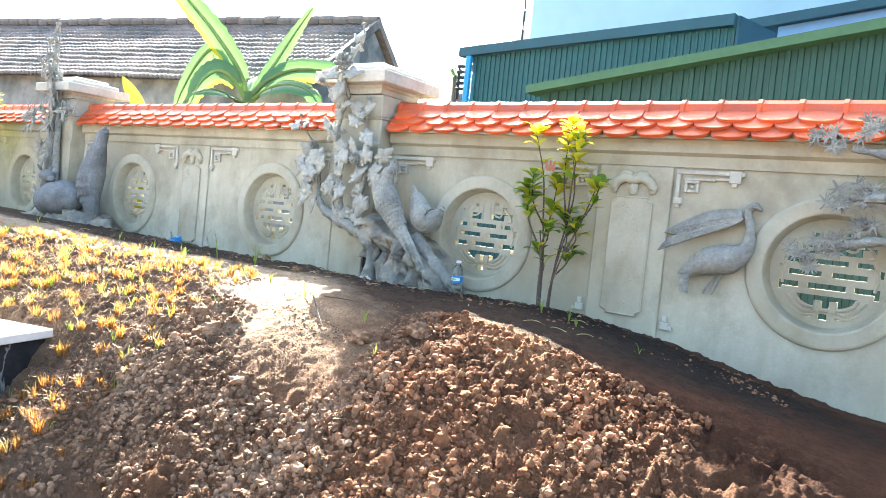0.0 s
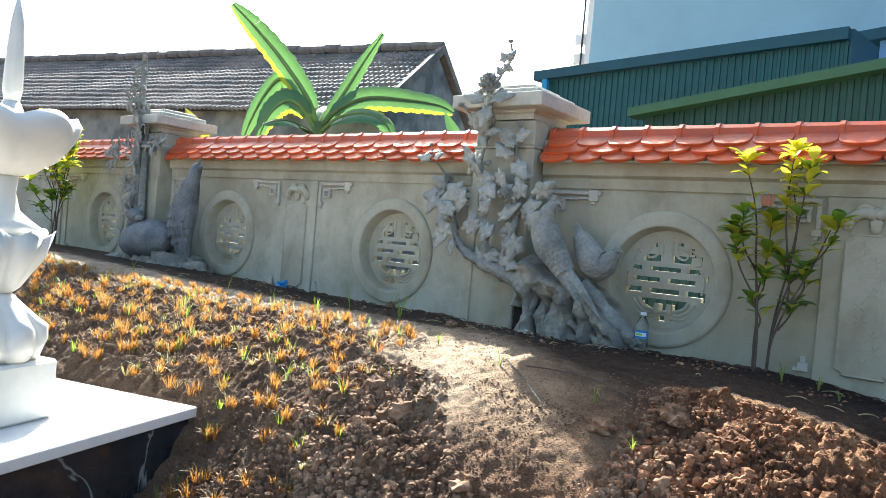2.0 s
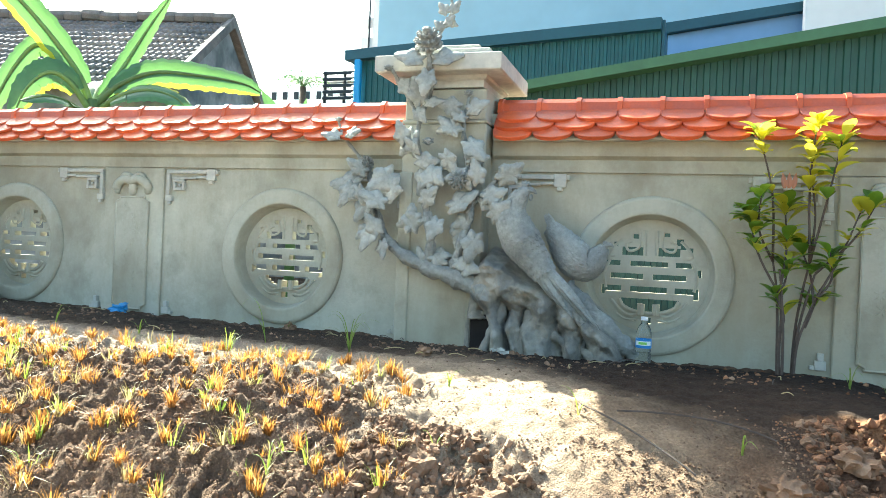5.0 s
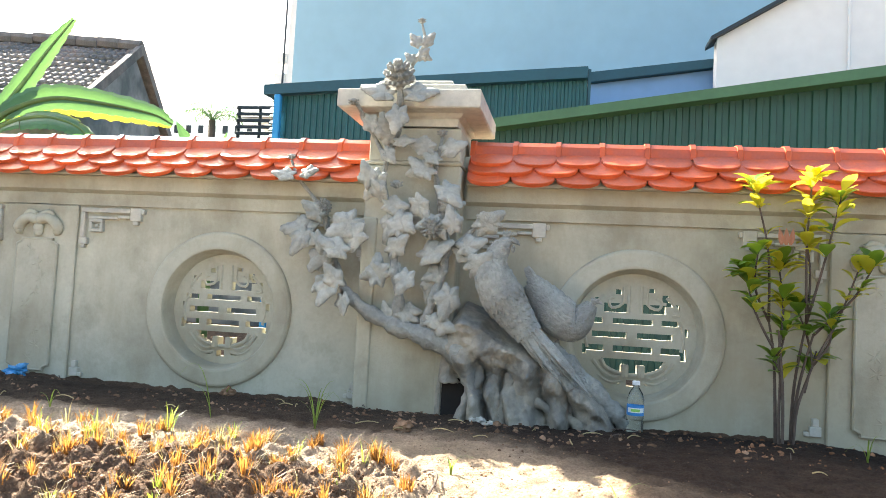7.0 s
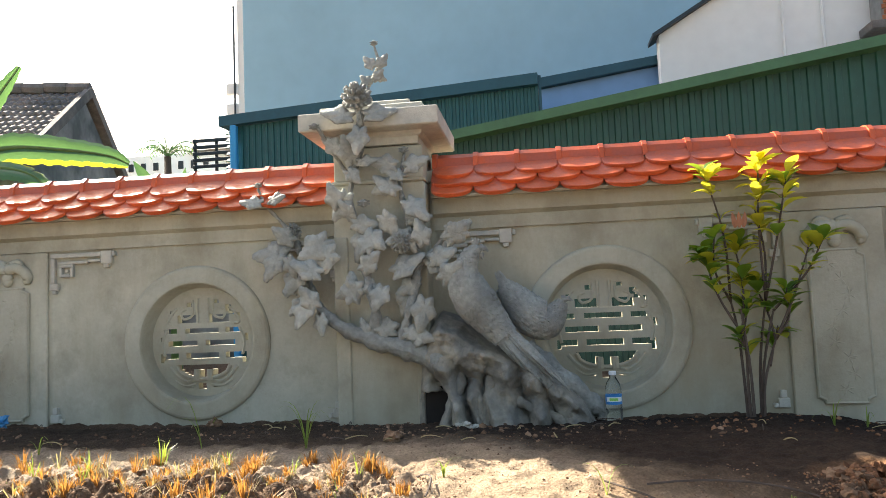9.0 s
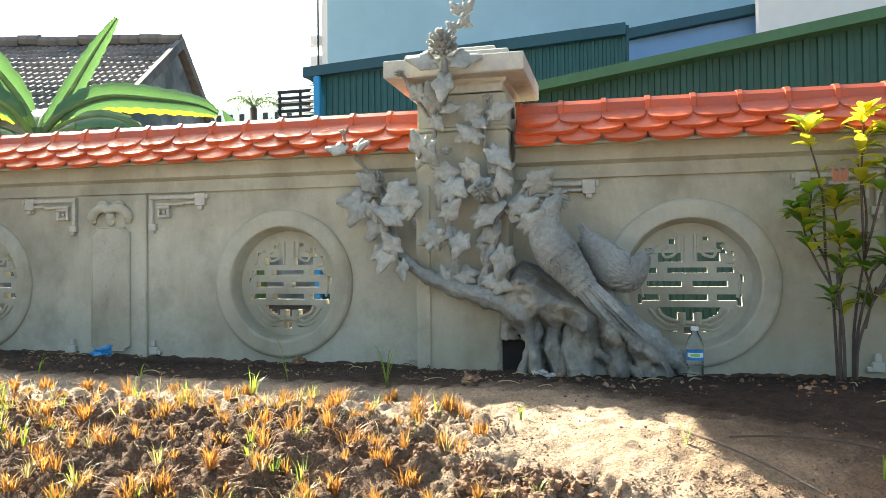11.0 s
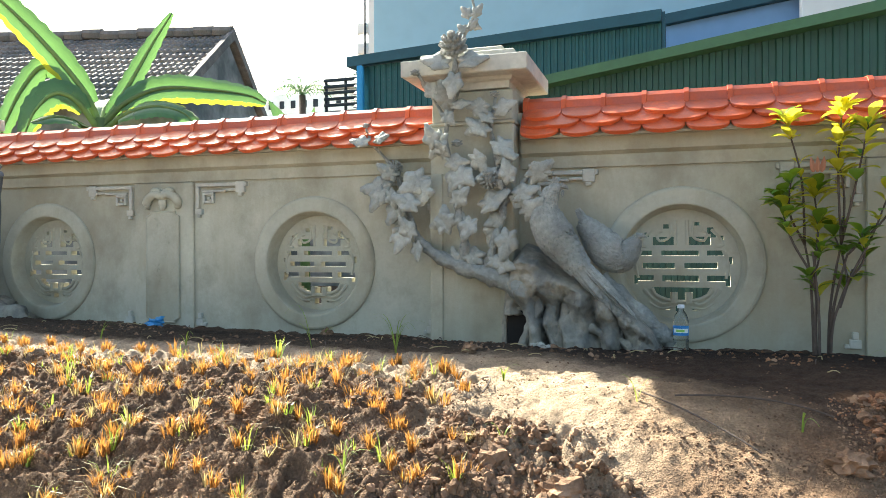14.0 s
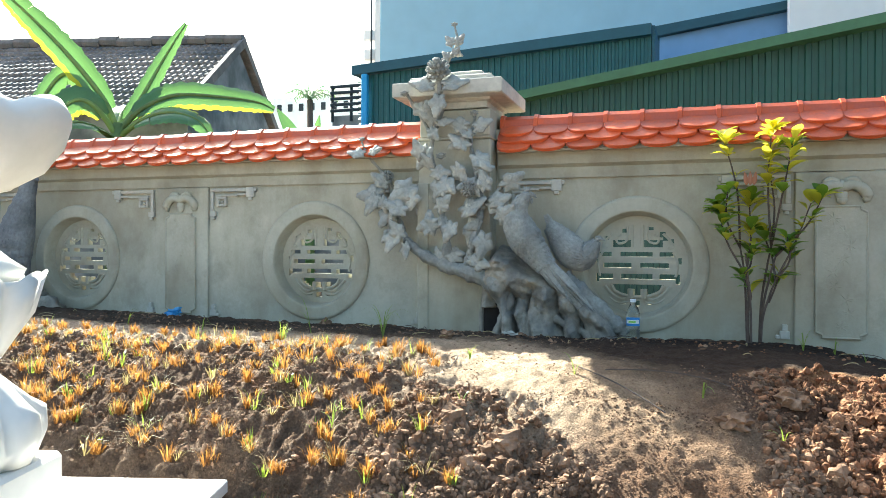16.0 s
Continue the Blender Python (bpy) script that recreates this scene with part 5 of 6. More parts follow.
# ---- the far pillar: bamboo stalk relief, rocks, a resting deer and an upright bird
def bamboo():
    cx = -2.955
    b = thing("bamboo_sculpture", (cx, -0.26, 0.08), "grey cement bamboo stalks with leaf tufts on the far pillar", "sculpture")
    o = Matrix.Translation((-cx, 0.26, -0.08))
    for dx, dy, top, r in ((0.0, -0.27, 1.52, 0.040), (0.06, -0.255, 1.16, 0.032), (-0.05, -0.255, 1.24, 0.034)):
        bm = bmesh.new()
        pts, rad = [], []
        n = int((top - 0.1) / 0.11)
        for k in range(n + 1):
            z = 0.06 + (top - 0.06) * k / n
            pts += [(cx + dx - 0.03 * k / n, dy, z - 0.008), (cx + dx - 0.03 * k / n, dy, z), (cx + dx - 0.03 * k / n, dy, z + 0.008)]
            t = 1 - 0.55 * k / n
            rad += [r * t, r * 1.22 * t, r * t]
        tube(bm, pts, rad, 9)
        bm.transform(o)
        part("stalk", bm, SCULPT, b, smooth=True)
    rr = random.Random(11)
    for x, y, z, n in ((-2.98, -0.30, 1.28, 9), (-3.0, -0.29, 1.12, 12), (-2.93, -0.30, 1.0, 12), (-2.72, -0.30, 0.87, 14), (-3.22, -0.28, 0.84, 14), (-3.05, -0.29, 0.62, 8), (-2.98, -0.30, 0.4, 8), (-2.90, -0.30, 0.93, 10), (-2.99, -0.28, 1.42, 7), (-2.94, -0.31, 0.75, 10), (-3.0, -0.31, 0.88, 10), (-2.95, -0.31, 0.55, 9), (-3.02, -0.31, 1.20, 10), (-2.95, -0.31, 0.28, 8), (-2.66, -0.30, 0.90, 9), (-3.28, -0.28, 0.80, 9)):
        bm = bmesh.new()
        for k in range(n):
            a = rr.uniform(0, 2 * math.pi)
            leaf(bm, (x + rr.uniform(-0.035, 0.035), y + rr.uniform(-0.02, 0.02), z + rr.uniform(-0.03, 0.03)), (math.cos(a), -0.4, math.sin(a) - 0.3), (0, -1, 0.3), 0.092, 0.026, 0, 0.4, -0.2, 0.004, 5)
        bm.transform(o)
        part("leaf_tuft", bm, SCULPT, b)


bamboo()


def far_statues():
    bm = bmesh.new()
    for k, (x, z, r, sq) in enumerate(((-2.95, 0.06, 0.16, (1.2, 0.8, 0.75)), (-2.70, 0.05, 0.17, (1.3, 0.9, 0.7)), (-2.45, 0.06, 0.16, (1.3, 0.9, 0.75)), (-2.24, 0.05, 0.12, (1.2, 0.8, 0.8)))):
        lump(bm, (x, -0.26, z), r, sq, 0.3, k, 3)
    s = part("rock_base_sculpture", bm, ROOTS, smooth=True)
    tagged(s, "dark cement rocks at the foot of the far pillar", "sculpture")
    bm = bmesh.new()
    path = smooth_path([(-2.98, -0.30, 0.20), (-2.86, -0.31, 0.215), (-2.70, -0.32, 0.24), (-2.56, -0.32, 0.25), (-2.46, -0.31, 0.21)], 5)
    key = [0.06, 0.11, 0.13, 0.12, 0.05]
    tube(bm, path, [float(np.interp(i / 5, range(5), key)) for i in range(len(path))], 14)
    tube(bm, smooth_path([(-2.84, -0.33, 0.24), (-2.82, -0.35, 0.33), (-2.79, -0.36, 0.38)], 4), [0.06, 0.058, 0.054, 0.05, 0.046, 0.044, 0.042, 0.042, 0.040], 10)
    lump(bm, (-2.77, -0.38, 0.395), 0.052, (1.35, 0.9, 0.85), 0.1, 2, 2)
    lump(bm, (-2.70, -0.385, 0.375), 0.028, (1.3, 0.9, 0.8), 0.1, 5, 2)
    for s in (-1, 1):
        leaf(bm, (-2.79, -0.38 + 0.03 * s, 0.43), (-0.4, 0.5 * s, 0.7), (0, -1, 0), 0.05, 0.026, 0, 0.3, -0.3, 0.006, 5)
    s = part("deer_statue", bm, DARK_SCULPT, smooth=True)
    tagged(s, "blue-grey cement deer resting on the rocks", "statue")
    bm = bmesh.new()
    path = smooth_path([(-2.245, -0.27, 0.745), (-2.275, -0.275, 0.71), (-2.29, -0.28, 0.65), (-2.32, -0.28, 0.56), (-2.35, -0.285, 0.45), (-2.36, -0.29, 0.34), (-2.34, -0.285, 0.24), (-2.32, -0.28, 0.13)], 4)
    key = [0.022, 0.040, 0.044, 0.066, 0.088, 0.085, 0.058, 0.042]
    radii = [float(np.interp(i / 4, range(8), key)) for i in range(len(path))]
    tube(bm, path, radii, 14)
    feathers(bm, path, radii, 0.034, range(9, 24, 2), 9, 1, None)
    tube(bm, [(-2.245, -0.27, 0.735), (-2.215, -0.285, 0.730), (-2.20, -0.29, 0.722)], [0.018, 0.010, 0.002], 7)
    for k in range(4):
        leaf(bm, (-2.255, -0.275, 0.74), (0.5 - 0.2 * k, 0, 0.7), (0, -1, 0), 0.04, 0.016, 0, 0.4, -0.2, 0.004, 4)
    s = part("standing_bird_statue", bm, DARK_SCULPT, smooth=False)
    tagged(s, "blue-grey cement bird standing upright on the rocks", "statue")


far_statues()


# ---- stone lantern on its marble table
def petal_ring(bm, prof, n=8, depth=0.12, seg=64, phase=0.0):
    """A turned shape with lotus-petal lobes; prof: radius, height, lobe strength."""
    rings = []
    for r, z, k in prof:
        rings.append([(r * (1 - depth * k * (1 - abs(math.cos(n / 2 * a + phase))) ** 1.5) * math.cos(a), r * (1 - depth * k * (1 - abs(math.cos(n / 2 * a + phase))) ** 1.5) * math.sin(a), z + 0.03 * k * abs(math.cos(n / 2 * a + phase)) * (1 if r > 0.12 else 0)) for a in (2 * math.pi * i / seg for i in range(seg))])
    loft(bm, rings)
    bmesh.ops.recalc_face_normals(bm, faces=bm.faces)


def lantern_and_table():
    t = thing("marble_table", (-0.131, -1.636, -0.78), "black veined marble block, its polished top coloured pale for reflected sky", "table", turn=15.9)
    bm = bmesh.new()
    box(bm, -1.6, -0.015, -1.0, -0.015, 0.0, 0.585, 0.004)
    part("body", bm, BLACK_MARBLE, t)
    # Separate slab whose pale colour stands in for the sky's reflection.
    bm = bmesh.new()
    box(bm, -1.615, 0.0, -1.015, 0.0, 0.586, 0.618, 0.003)
    part("top", bm, GRANITE_TOP, t, "polished stone slab, pale colour standing for reflected sky")
    s = thing("stone_lantern", (-0.317, -2.15, -0.161), "carved white marble lotus lantern on the marble table", "lantern", turn=15.9)
    bm = bmesh.new()
    box(bm, -0.112, 0.112, -0.112, 0.112, 0.0, 0.160, 0.008)
    part("base", bm, MARBLE, s)
    bm = bmesh.new()
    petal_ring(bm, [(0.06, 0.1605, 0), (0.108, 0.163, 0.6), (0.128, 0.190, 0.9), (0.126, 0.225, 1.0), (0.100, 0.272, 0.8), (0.060, 0.310, 0.3), (0.034, 0.335, 0)], 8, 0.18)
    part("lower_bulb", bm, MARBLE, s, smooth=True)
    bm = bmesh.new()
    petal_ring(bm, [(0.034, 0.3355, 0), (0.052, 0.350, 0.4), (0.078, 0.390, 0.9), (0.106, 0.430, 1.0), (0.127, 0.480, 1.0), (0.118, 0.492, 0.9), (0.082, 0.490, 0.2)], 8, 0.16)
    part("lotus_bowl", bm, MARBLE, s, smooth=True)
    bm = bmesh.new()
    petal_ring(bm, [(0.080, 0.4905, 0), (0.092, 0.512, 0.6), (0.066, 0.530, 0.4), (0.038, 0.555, 0.1), (0.026, 0.60, 0), (0.030, 0.645, 0)], 8, 0.12)
    part("neck", bm, MARBLE, s, smooth=True)
    bm = bmesh.new()
    petal_ring(bm, [(0.030, 0.6455, 0), (0.065, 0.655, 0.3), (0.125, 0.685, 0.8), (0.160, 0.728, 1.0), (0.172, 0.768, 1.0), (0.158, 0.797, 0.8), (0.080, 0.800, 0.3), (0.035, 0.806, 0.1), (0.020, 0.84, 0)], 6, 0.08)
    part("dish", bm, MARBLE, s, "flared marble dish with petal rim", smooth=True)
    bm = bmesh.new()
    petal_ring(bm, [(0.018, 0.8405, 0), (0.024, 0.87, 0.4), (0.022, 0.95, 0.4), (0.016, 1.05, 0.2), (0.004, 1.12, 0)], 8, 0.12)
    part("finial", bm, MARBLE, s, smooth=True)


lantern_and_table()


# ---- shrubs by the wall
def shrub(base, clusters, seed, label, size=0.092):
    """clusters: x, z, number of leaves, share of young leaves."""
    rr = random.Random(seed)
    s = thing("shrub", base, label, "shrub")
    bx, by, bz = base
    stems = []
    for k in range(6):
        a = rr.uniform(0, 6.28)
        bm = bmesh.new()
        x0, y0 = 0.022 * math.cos(a), 0.022 * math.sin(a)
        x1, y1, z1 = 0.045 * math.cos(a) + rr.uniform(-0.03, 0.03), 0.04 * math.sin(a), rr.uniform(0.24, 0.42)
        pts = smooth_path([(x0, y0, -0.05), (x0 * 1.3, y0 * 1.3, z1 * 0.4), (x1 * 0.7, y1 * 0.8, z1 * 0.75), (x1, y1, z1)], 4)
        tube(bm, pts, [0.0052 - 0.0022 * i / len(pts) for i in range(len(pts))], 7)
        part("stem", bm, BARK, s, "thin dark stem", smooth=True)
        stems.append(Vector((x1, y1, z1)))
    ends = []
    for x, z, n, young in clusters:
        e = Vector((x - bx, rr.uniform(-0.07, 0.05), z - bz))
        near = min(stems, key=lambda q: (Vector((q.x, q.z)) - Vector((e.x, max(0.2, e.z - 0.25)))).length)
        start = near if e.z > near.z + 0.06 else Vector((near.x * 0.7, near.y * 0.8, max(0.1, e.z - 0.12)))
        mid = start.lerp(e, 0.55) + Vector((rr.uniform(-0.03, 0.03), rr.uniform(-0.02, 0.02), -0.015))
        pts = smooth_path([start, mid, e], 5)
        bm = bmesh.new()
        tube(bm, pts, [0.0042 - 0.0022 * i / len(pts) for i in range(len(pts))], 6)
        part("twig", bm, BARK, s, smooth=True)
        ends.append((e, n, young, (e - mid).normalized(), pts))
    for e, n, young, d, pts in ends:
        for k in range(int(n * 2.1)):
            a = k * 2.4 + rr.uniform(-0.4, 0.4)
            lift = rr.uniform(-0.15, 1.0)
            side = Vector((math.cos(a), math.sin(a) * 0.9, 0))
            way = (side + Vector((0, 0, lift)) + d * 0.3).normalized()
            bm = bmesh.new()
            ln = size * rr.uniform(0.5, 1.15)
            start = e - d * rr.uniform(0, 0.04) if k < n * 0.8 else pts[rr.randint(len(pts) // 2, len(pts) - 2)]
            leaf(bm, start + way * 0.008, way, (0, 0, 1) if lift < 0.7 else -side, ln, ln * rr.uniform(0.50, 0.66), 0, rr.uniform(0.2, 0.7), 0.25, 0, 7, swell=1.25)
            tube(bm, [start, start + way * 0.012], 0.0016, 4)
            pick = rr.random()
            part("leaf", bm, SHRUB_YOUNG if pick < young + 0.12 else SHRUB_LEAF, s, smooth=True)
    return s


sh = shrub((1.155, -0.235, 0.03), [(1.21, 0.84, 20, 0.85), (1.275, 0.785, 15, 0.35), (1.04, 0.82, 11, 0.6), (1.03, 0.56, 18, 0.15), (1.06, 0.61, 9, 0.2), (1.14, 0.58, 14, 0.7), (1.205, 0.70, 5, 0.9), (1.185, 0.46, 12, 0.2),
                                   (1.26, 0.44, 11, 0.15), (1.38, 0.60, 10, 0.3), (1.34, 0.56, 4, 0.7), (1.25, 0.32, 7, 0.1), (1.11, 0.30, 5, 0.0), (1.15, 0.40, 8, 0.05)], 2, "young shrub with yellow-green leaves on thin dark stems", 0.068)
bm = bmesh.new()
for k in range(3):
    leaf(bm, (-0.03 + 0.012 * k, -0.03, 0.60), (0.15 * (k - 1), -0.1, 1), (0, -1, 0), 0.05, 0.016, 0, 0.2, 0.2, 0, 6)
part("shoot", bm, SHRUB_RED, sh, "pinkish new shoot")
shrub((-3.95, -0.36, 0.10), [(-4.2, 1.12, 26, 0.6), (-4.10, 1.03, 22, 0.5), (-3.98, 0.86, 22, 0.3), (-3.80, 0.95, 20, 0.5), (-4.05, 0.95, 18, 0.4), (-3.9, 1.0, 16, 0.6), (-3.75, 0.86, 16, 0.4), (-4.3, 0.85, 16, 0.3), (-4.15, 0.75, 16, 0.2), (-3.95, 0.72, 16, 0.2), (-3.72, 0.98, 12, 0.6), (-3.65, 0.72, 14, 0.2),
                             (-4.3, 0.60, 14, 0.1), (-4.05, 0.50, 14, 0.1), (-3.85, 0.55, 14, 0.1), (-4.2, 0.40, 10, 0.1)], 7, "leafy green shrub by the far end of the wall", 0.085)


# ---- banana plant behind the wall
def banana():
    b = thing("banana_plant", (-4.69, 2.95, -0.12), "banana plant with torn green leaves edged yellow", "banana plant")
    right, up, away = Vector((0.73, 0.68, 0)), Vector((0, 0, 1)), Vector((-0.68, 0.73, 0))
    rr = random.Random(14)
    bm = bmesh.new()
    tube(bm, [(0, 0, 0), (0.01, 0, 0.8), (0.0, 0, 1.5), (0, 0, 1.8)], [0.13, 0.11, 0.085, 0.05], 12)
    part("trunk", bm, BANANA_STALK, b, smooth=True)

    def blade(points, width, yellow, facing, tear):
        path = smooth_path([right * x + up * z + away * d for x, z, d in points], 9)
        n = len(path)
        bm, edge = bmesh.new(), bmesh.new()
        rows = []
        for i, p in enumerate(path):
            t = i / (n - 1)
            d = (path[min(i + 1, n - 1)] - path[max(i - 1, 0)]).normalized()
            side = d.cross(Vector(facing)).normalized()
            face = side.cross(d)
            w = 0 if t < 0.14 else width * 0.5 * math.sin(math.pi * ((t - 0.14) / 0.86) ** 0.8 * 0.93 + 0.12) ** 0.6
            rows.append((p, side, face, w))
        for s in (-1, 1):
            k0 = next(i for i, r in enumerate(rows) if r[3] > 0)
            i = k0
            while i < n - 1:
                j = min(n - 1, i + rr.choice((3, 5, 8)) if tear else n - 1)
                strip_rows = []
                hang = rr.uniform(-0.05, 0.10) if tear else 0
                for q in range(i, j + 1):
                    p, side, face, w = rows[q]
                    w *= 0.93 + 0.07 * math.sin(q * 2.3)
                    trim = 0.97 if tear and q in (i, j) else 1
                    strip_rows.append([p + side * s * w * u * trim + face * (0.30 * w * u - 0.42 * w * u * u - hang * w * u) for u in (0, 0.3, 0.55, 0.72, 1.0)])
                vs = [[bm.verts.new(c) for c in r[:4]] for r in strip_rows]
                rim = edge if yellow in (s, 2) else bm
                es = [[rim.verts.new(c) for c in r[3:]] for r in strip_rows]
                for a, c in zip(vs, vs[1:]):
                    for k in range(3):
                        bm.faces.new((a[k], a[k + 1], c[k + 1], c[k]))
                for a, c in zip(es, es[1:]):
                    rim.faces.new((a[0], a[1], c[1], c[0]))
                i = j
        ob = part("leaf", bm, BANANA, b, smooth=True)
        if yellow:
            part("leaf_edge", edge, BANANA_YELLOW, ob, "yellowed leaf edge", smooth=True)
        else:
            edge.free()
        rib = bmesh.new()
        tube(rib, path, [0.034 * (1 - 0.85 * i / n) for i in range(n)], 7)
        part("midrib", rib, BANANA_STALK, ob, smooth=True)

    blade([(0, 1.72, 0), (-0.15, 2.06, 0), (-0.50, 2.50, 0), (-0.85, 2.85, 0), (-1.10, 3.06, -0.05)], 0.33, -1, (0.75, -0.65, 0.25), True)
    blade([(0, 1.72, 0), (0.12, 1.90, 0), (0.27, 2.18, 0.05), (0.48, 2.60, 0.1), (0.68, 2.96, 0.1)], 0.21, 0, (0.5, -0.9, 0.1), False)
    blade([(0, 1.70, 0), (0.22, 1.95, -0.05), (0.55, 2.12, -0.1), (1.00, 2.15, -0.1), (1.40, 2.12, -0.15), (1.60, 2.05, -0.15)], 0.36, 1, (0.6, -0.75, 0.35), True)
    blade([(0, 1.70, 0.1), (-0.30, 2.15, 0.1), (-0.50, 2.28, 0.1), (-0.68, 2.05, 0.1), (-0.82, 1.72, 0.1), (-0.88, 1.50, 0.1)], 0.24, 0, (0.5, -0.85, 0.1), True)
    blade([(0, 1.65, 0), (-0.20, 1.92, -0.1), (-0.38, 1.98, -0.15), (-0.55, 1.80, -0.2), (-0.66, 1.50, -0.2)], 0.32, -1, (0.7, -0.7, 0.1), True)
    blade([(0, 1.65, 0), (0.25, 1.83, -0.2), (0.50, 1.90, -0.3), (0.75, 1.84, -0.35), (0.90, 1.66, -0.4)], 0.36, 0, (0.4, -0.5, 0.8), True)
    blade([(0, 1.70, 0), (0.05, 1.98, 0.3), (0.10, 2.08, 0.6), (0.15, 1.98, 0.9)], 0.30, 0, (0.3, -0.6, 0.8), False)
    blade([(0, 1.60, 0), (-0.18, 1.68, -0.3), (-0.35, 1.70, -0.5), (-0.55, 1.62, -0.6)], 0.26, 0, (0.3, -0.6, 0.8), True)
    s = thing("banana_sucker", (-2.40, 2.9, -0.12), "small banana sucker with one upright leaf", "banana plant")
    bm = bmesh.new()
    tube(bm, [(0, 0, 0), (0, 0, 1.2), (-0.05, 0, 1.5)], [0.05, 0.04, 0.02], 8)
    leaf(bm, (-0.03, 0, 1.30), (-0.42, -0.1, 0.8), (0.6, -0.8, 0.3), 0.62, 0.15, 0, 0.15, 0.3, 0, 10)
    leaf(bm, (0.02, 0, 1.30), (0.2, -0.1, 0.9), (0.4, -0.9, 0.2), 0.46, 0.10, 0, 0.1, 0.3, 0, 10)
    part("leaf", bm, BANANA, s, smooth=True)
    s = thing("banana_sucker", (-6.30, 2.6, -0.12), "small banana sucker with a yellowing leaf", "banana plant")
    bm = bmesh.new()
    tube(bm, [(0, 0, 0), (0, 0, 1.5)], [0.05, 0.03], 8)
    leaf(bm, (0, 0, 1.45), (-0.72, 0, 0.60), (0.5, -0.8, 0.4), 0.92, 0.17, 0, 0.2, 0.3, 0, 10)
    part("leaf", bm, BANANA_YELLOW, s, smooth=True)


banana()


def palm():
    p = thing("palm", (-5.76, 9.0, -0.12), "distant small palm with feathery fronds", "palm")
    bm = bmesh.new()
    tube(bm, [(0, 0, 0), (0.02, 0, 1.8), (0, 0, 3.3)], [0.09, 0.07, 0.06], 8)
    part("trunk", bm, BARK, p, smooth=True)
    rr = random.Random(6)
    for k in range(15):
        a = 2 * math.pi * k / 15 + rr.random() * 0.3
        bm = bmesh.new()
        lift = rr.uniform(0.05, 0.5)
        path = curve((0, 0, 3.28), (0.20 * math.cos(a), 0.20 * math.sin(a), 3.45 + lift * 0.6), (0.48 * math.cos(a), 0.48 * math.sin(a), 3.25 + lift * 0.6), 9)
        tube(bm, path, 0.010, 4)
        for i, q in enumerate(path[2:]):
            for s in (-1, 1):
                leaf(bm, q, (math.cos(a) * 0.7 - s * math.sin(a), math.sin(a) * 0.7 + s * math.cos(a), -0.5), (0, 0, 1), 0.15, 0.022, 0, 0.2, 0.1, 0, 3)
        part("frond", bm, BANANA, p)


palm()


# ---- grass tufts, clods and small clutter
def blades(bm, base, n, height, lean, rr, width=0.0016):
    for k in range(n):
        a = rr.uniform(0, 2 * math.pi)
        out = rr.uniform(0.1, 1.0) ** 0.8 * lean
        h = height * rr.uniform(0.5, 1.1)
        d = Vector((math.cos(a), math.sin(a), 0))
        s = Vector((-d.y, d.x, 0)) * width * rr.uniform(0.7, 1.4)
        p0 = Vector(base) + d * rr.uniform(0, 0.010)
        p1 = p0 + d * out * h * 0.45 + Vector((0, 0, h * 0.6))
        p2 = p0 + d * out * h * 1.1 + Vector((0, 0, h * (1 - 0.35 * out)))
        vs = [bm.verts.new(p) for p in (p0 - s, p0 + s, p1 - s * 0.8, p1 + s * 0.8, p2)]
        bm.faces.new((vs[0], vs[1], vs[3], vs[2]))
        bm.faces.new((vs[2], vs[3], vs[4]))


def grass_bed():
    rr = random.Random(31)
    dry, green, pale = bmesh.new(), bmesh.new(), bmesh.new()
    for i in range(42):
        for j in range(18):
            x, y = -3.25 + 0.088 * i + rr.uniform(-0.034, 0.034) + 0.03 * (j % 2), -0.90 - 0.074 * j + rr.uniform(-0.030, 0.030)
            limit = 0.16 + 0.28 * max(0.0, -y - 1.0) if y > -1.4 else 0.42
            if x > limit + rr.uniform(-0.05, 0.04) or rr.random() < 0.06:
                continue
            if y < -1.60 and x < -0.11 + 0.29 * (-1.636 - y):
                continue
            z = float(ground_z(x, y)) - 0.006
            if x < -1.6 and y > -0.95:
                continue
            tall = rr.uniform(0.036, 0.066)
            for q in range(rr.choice((1, 2, 2, 3))):  # a plant is one to three close shoots
                blades(dry, (x + rr.uniform(-0.016, 0.016), y + rr.uniform(-0.016, 0.016), z), rr.randint(16, 28), tall * rr.uniform(0.8, 1.15), rr.uniform(0.35, 1.0), rr, 0.0014)
            if rr.random() < 0.65:  # bleached old blades fallen aside
                blades(pale, (x + rr.uniform(-0.03, 0.03), y + rr.uniform(-0.03, 0.03), z), rr.randint(8, 18), rr.uniform(0.04, 0.075), rr.uniform(0.9, 1.5), rr, 0.0011)
            if rr.random() < 0.30:
                blades(green, (x + rr.uniform(-0.03, 0.03), y + rr.uniform(-0.03, 0.03), z), rr.randint(4, 12), rr.uniform(0.04, 0.08), 0.7, rr)
    tagged(part("dry_grass", dry, DRY_GRASS), "rows of dry orange grass tufts planted in the earth", "grass", kind="stuff")
    tagged(part("bleached_grass", pale, PALE_GRASS), "pale old grass blades fallen between the tufts", "grass", kind="stuff")
    tagged(part("green_grass", green, GREEN_GRASS), "sparse green grass among the dry tufts", "grass", kind="stuff")


grass_bed()


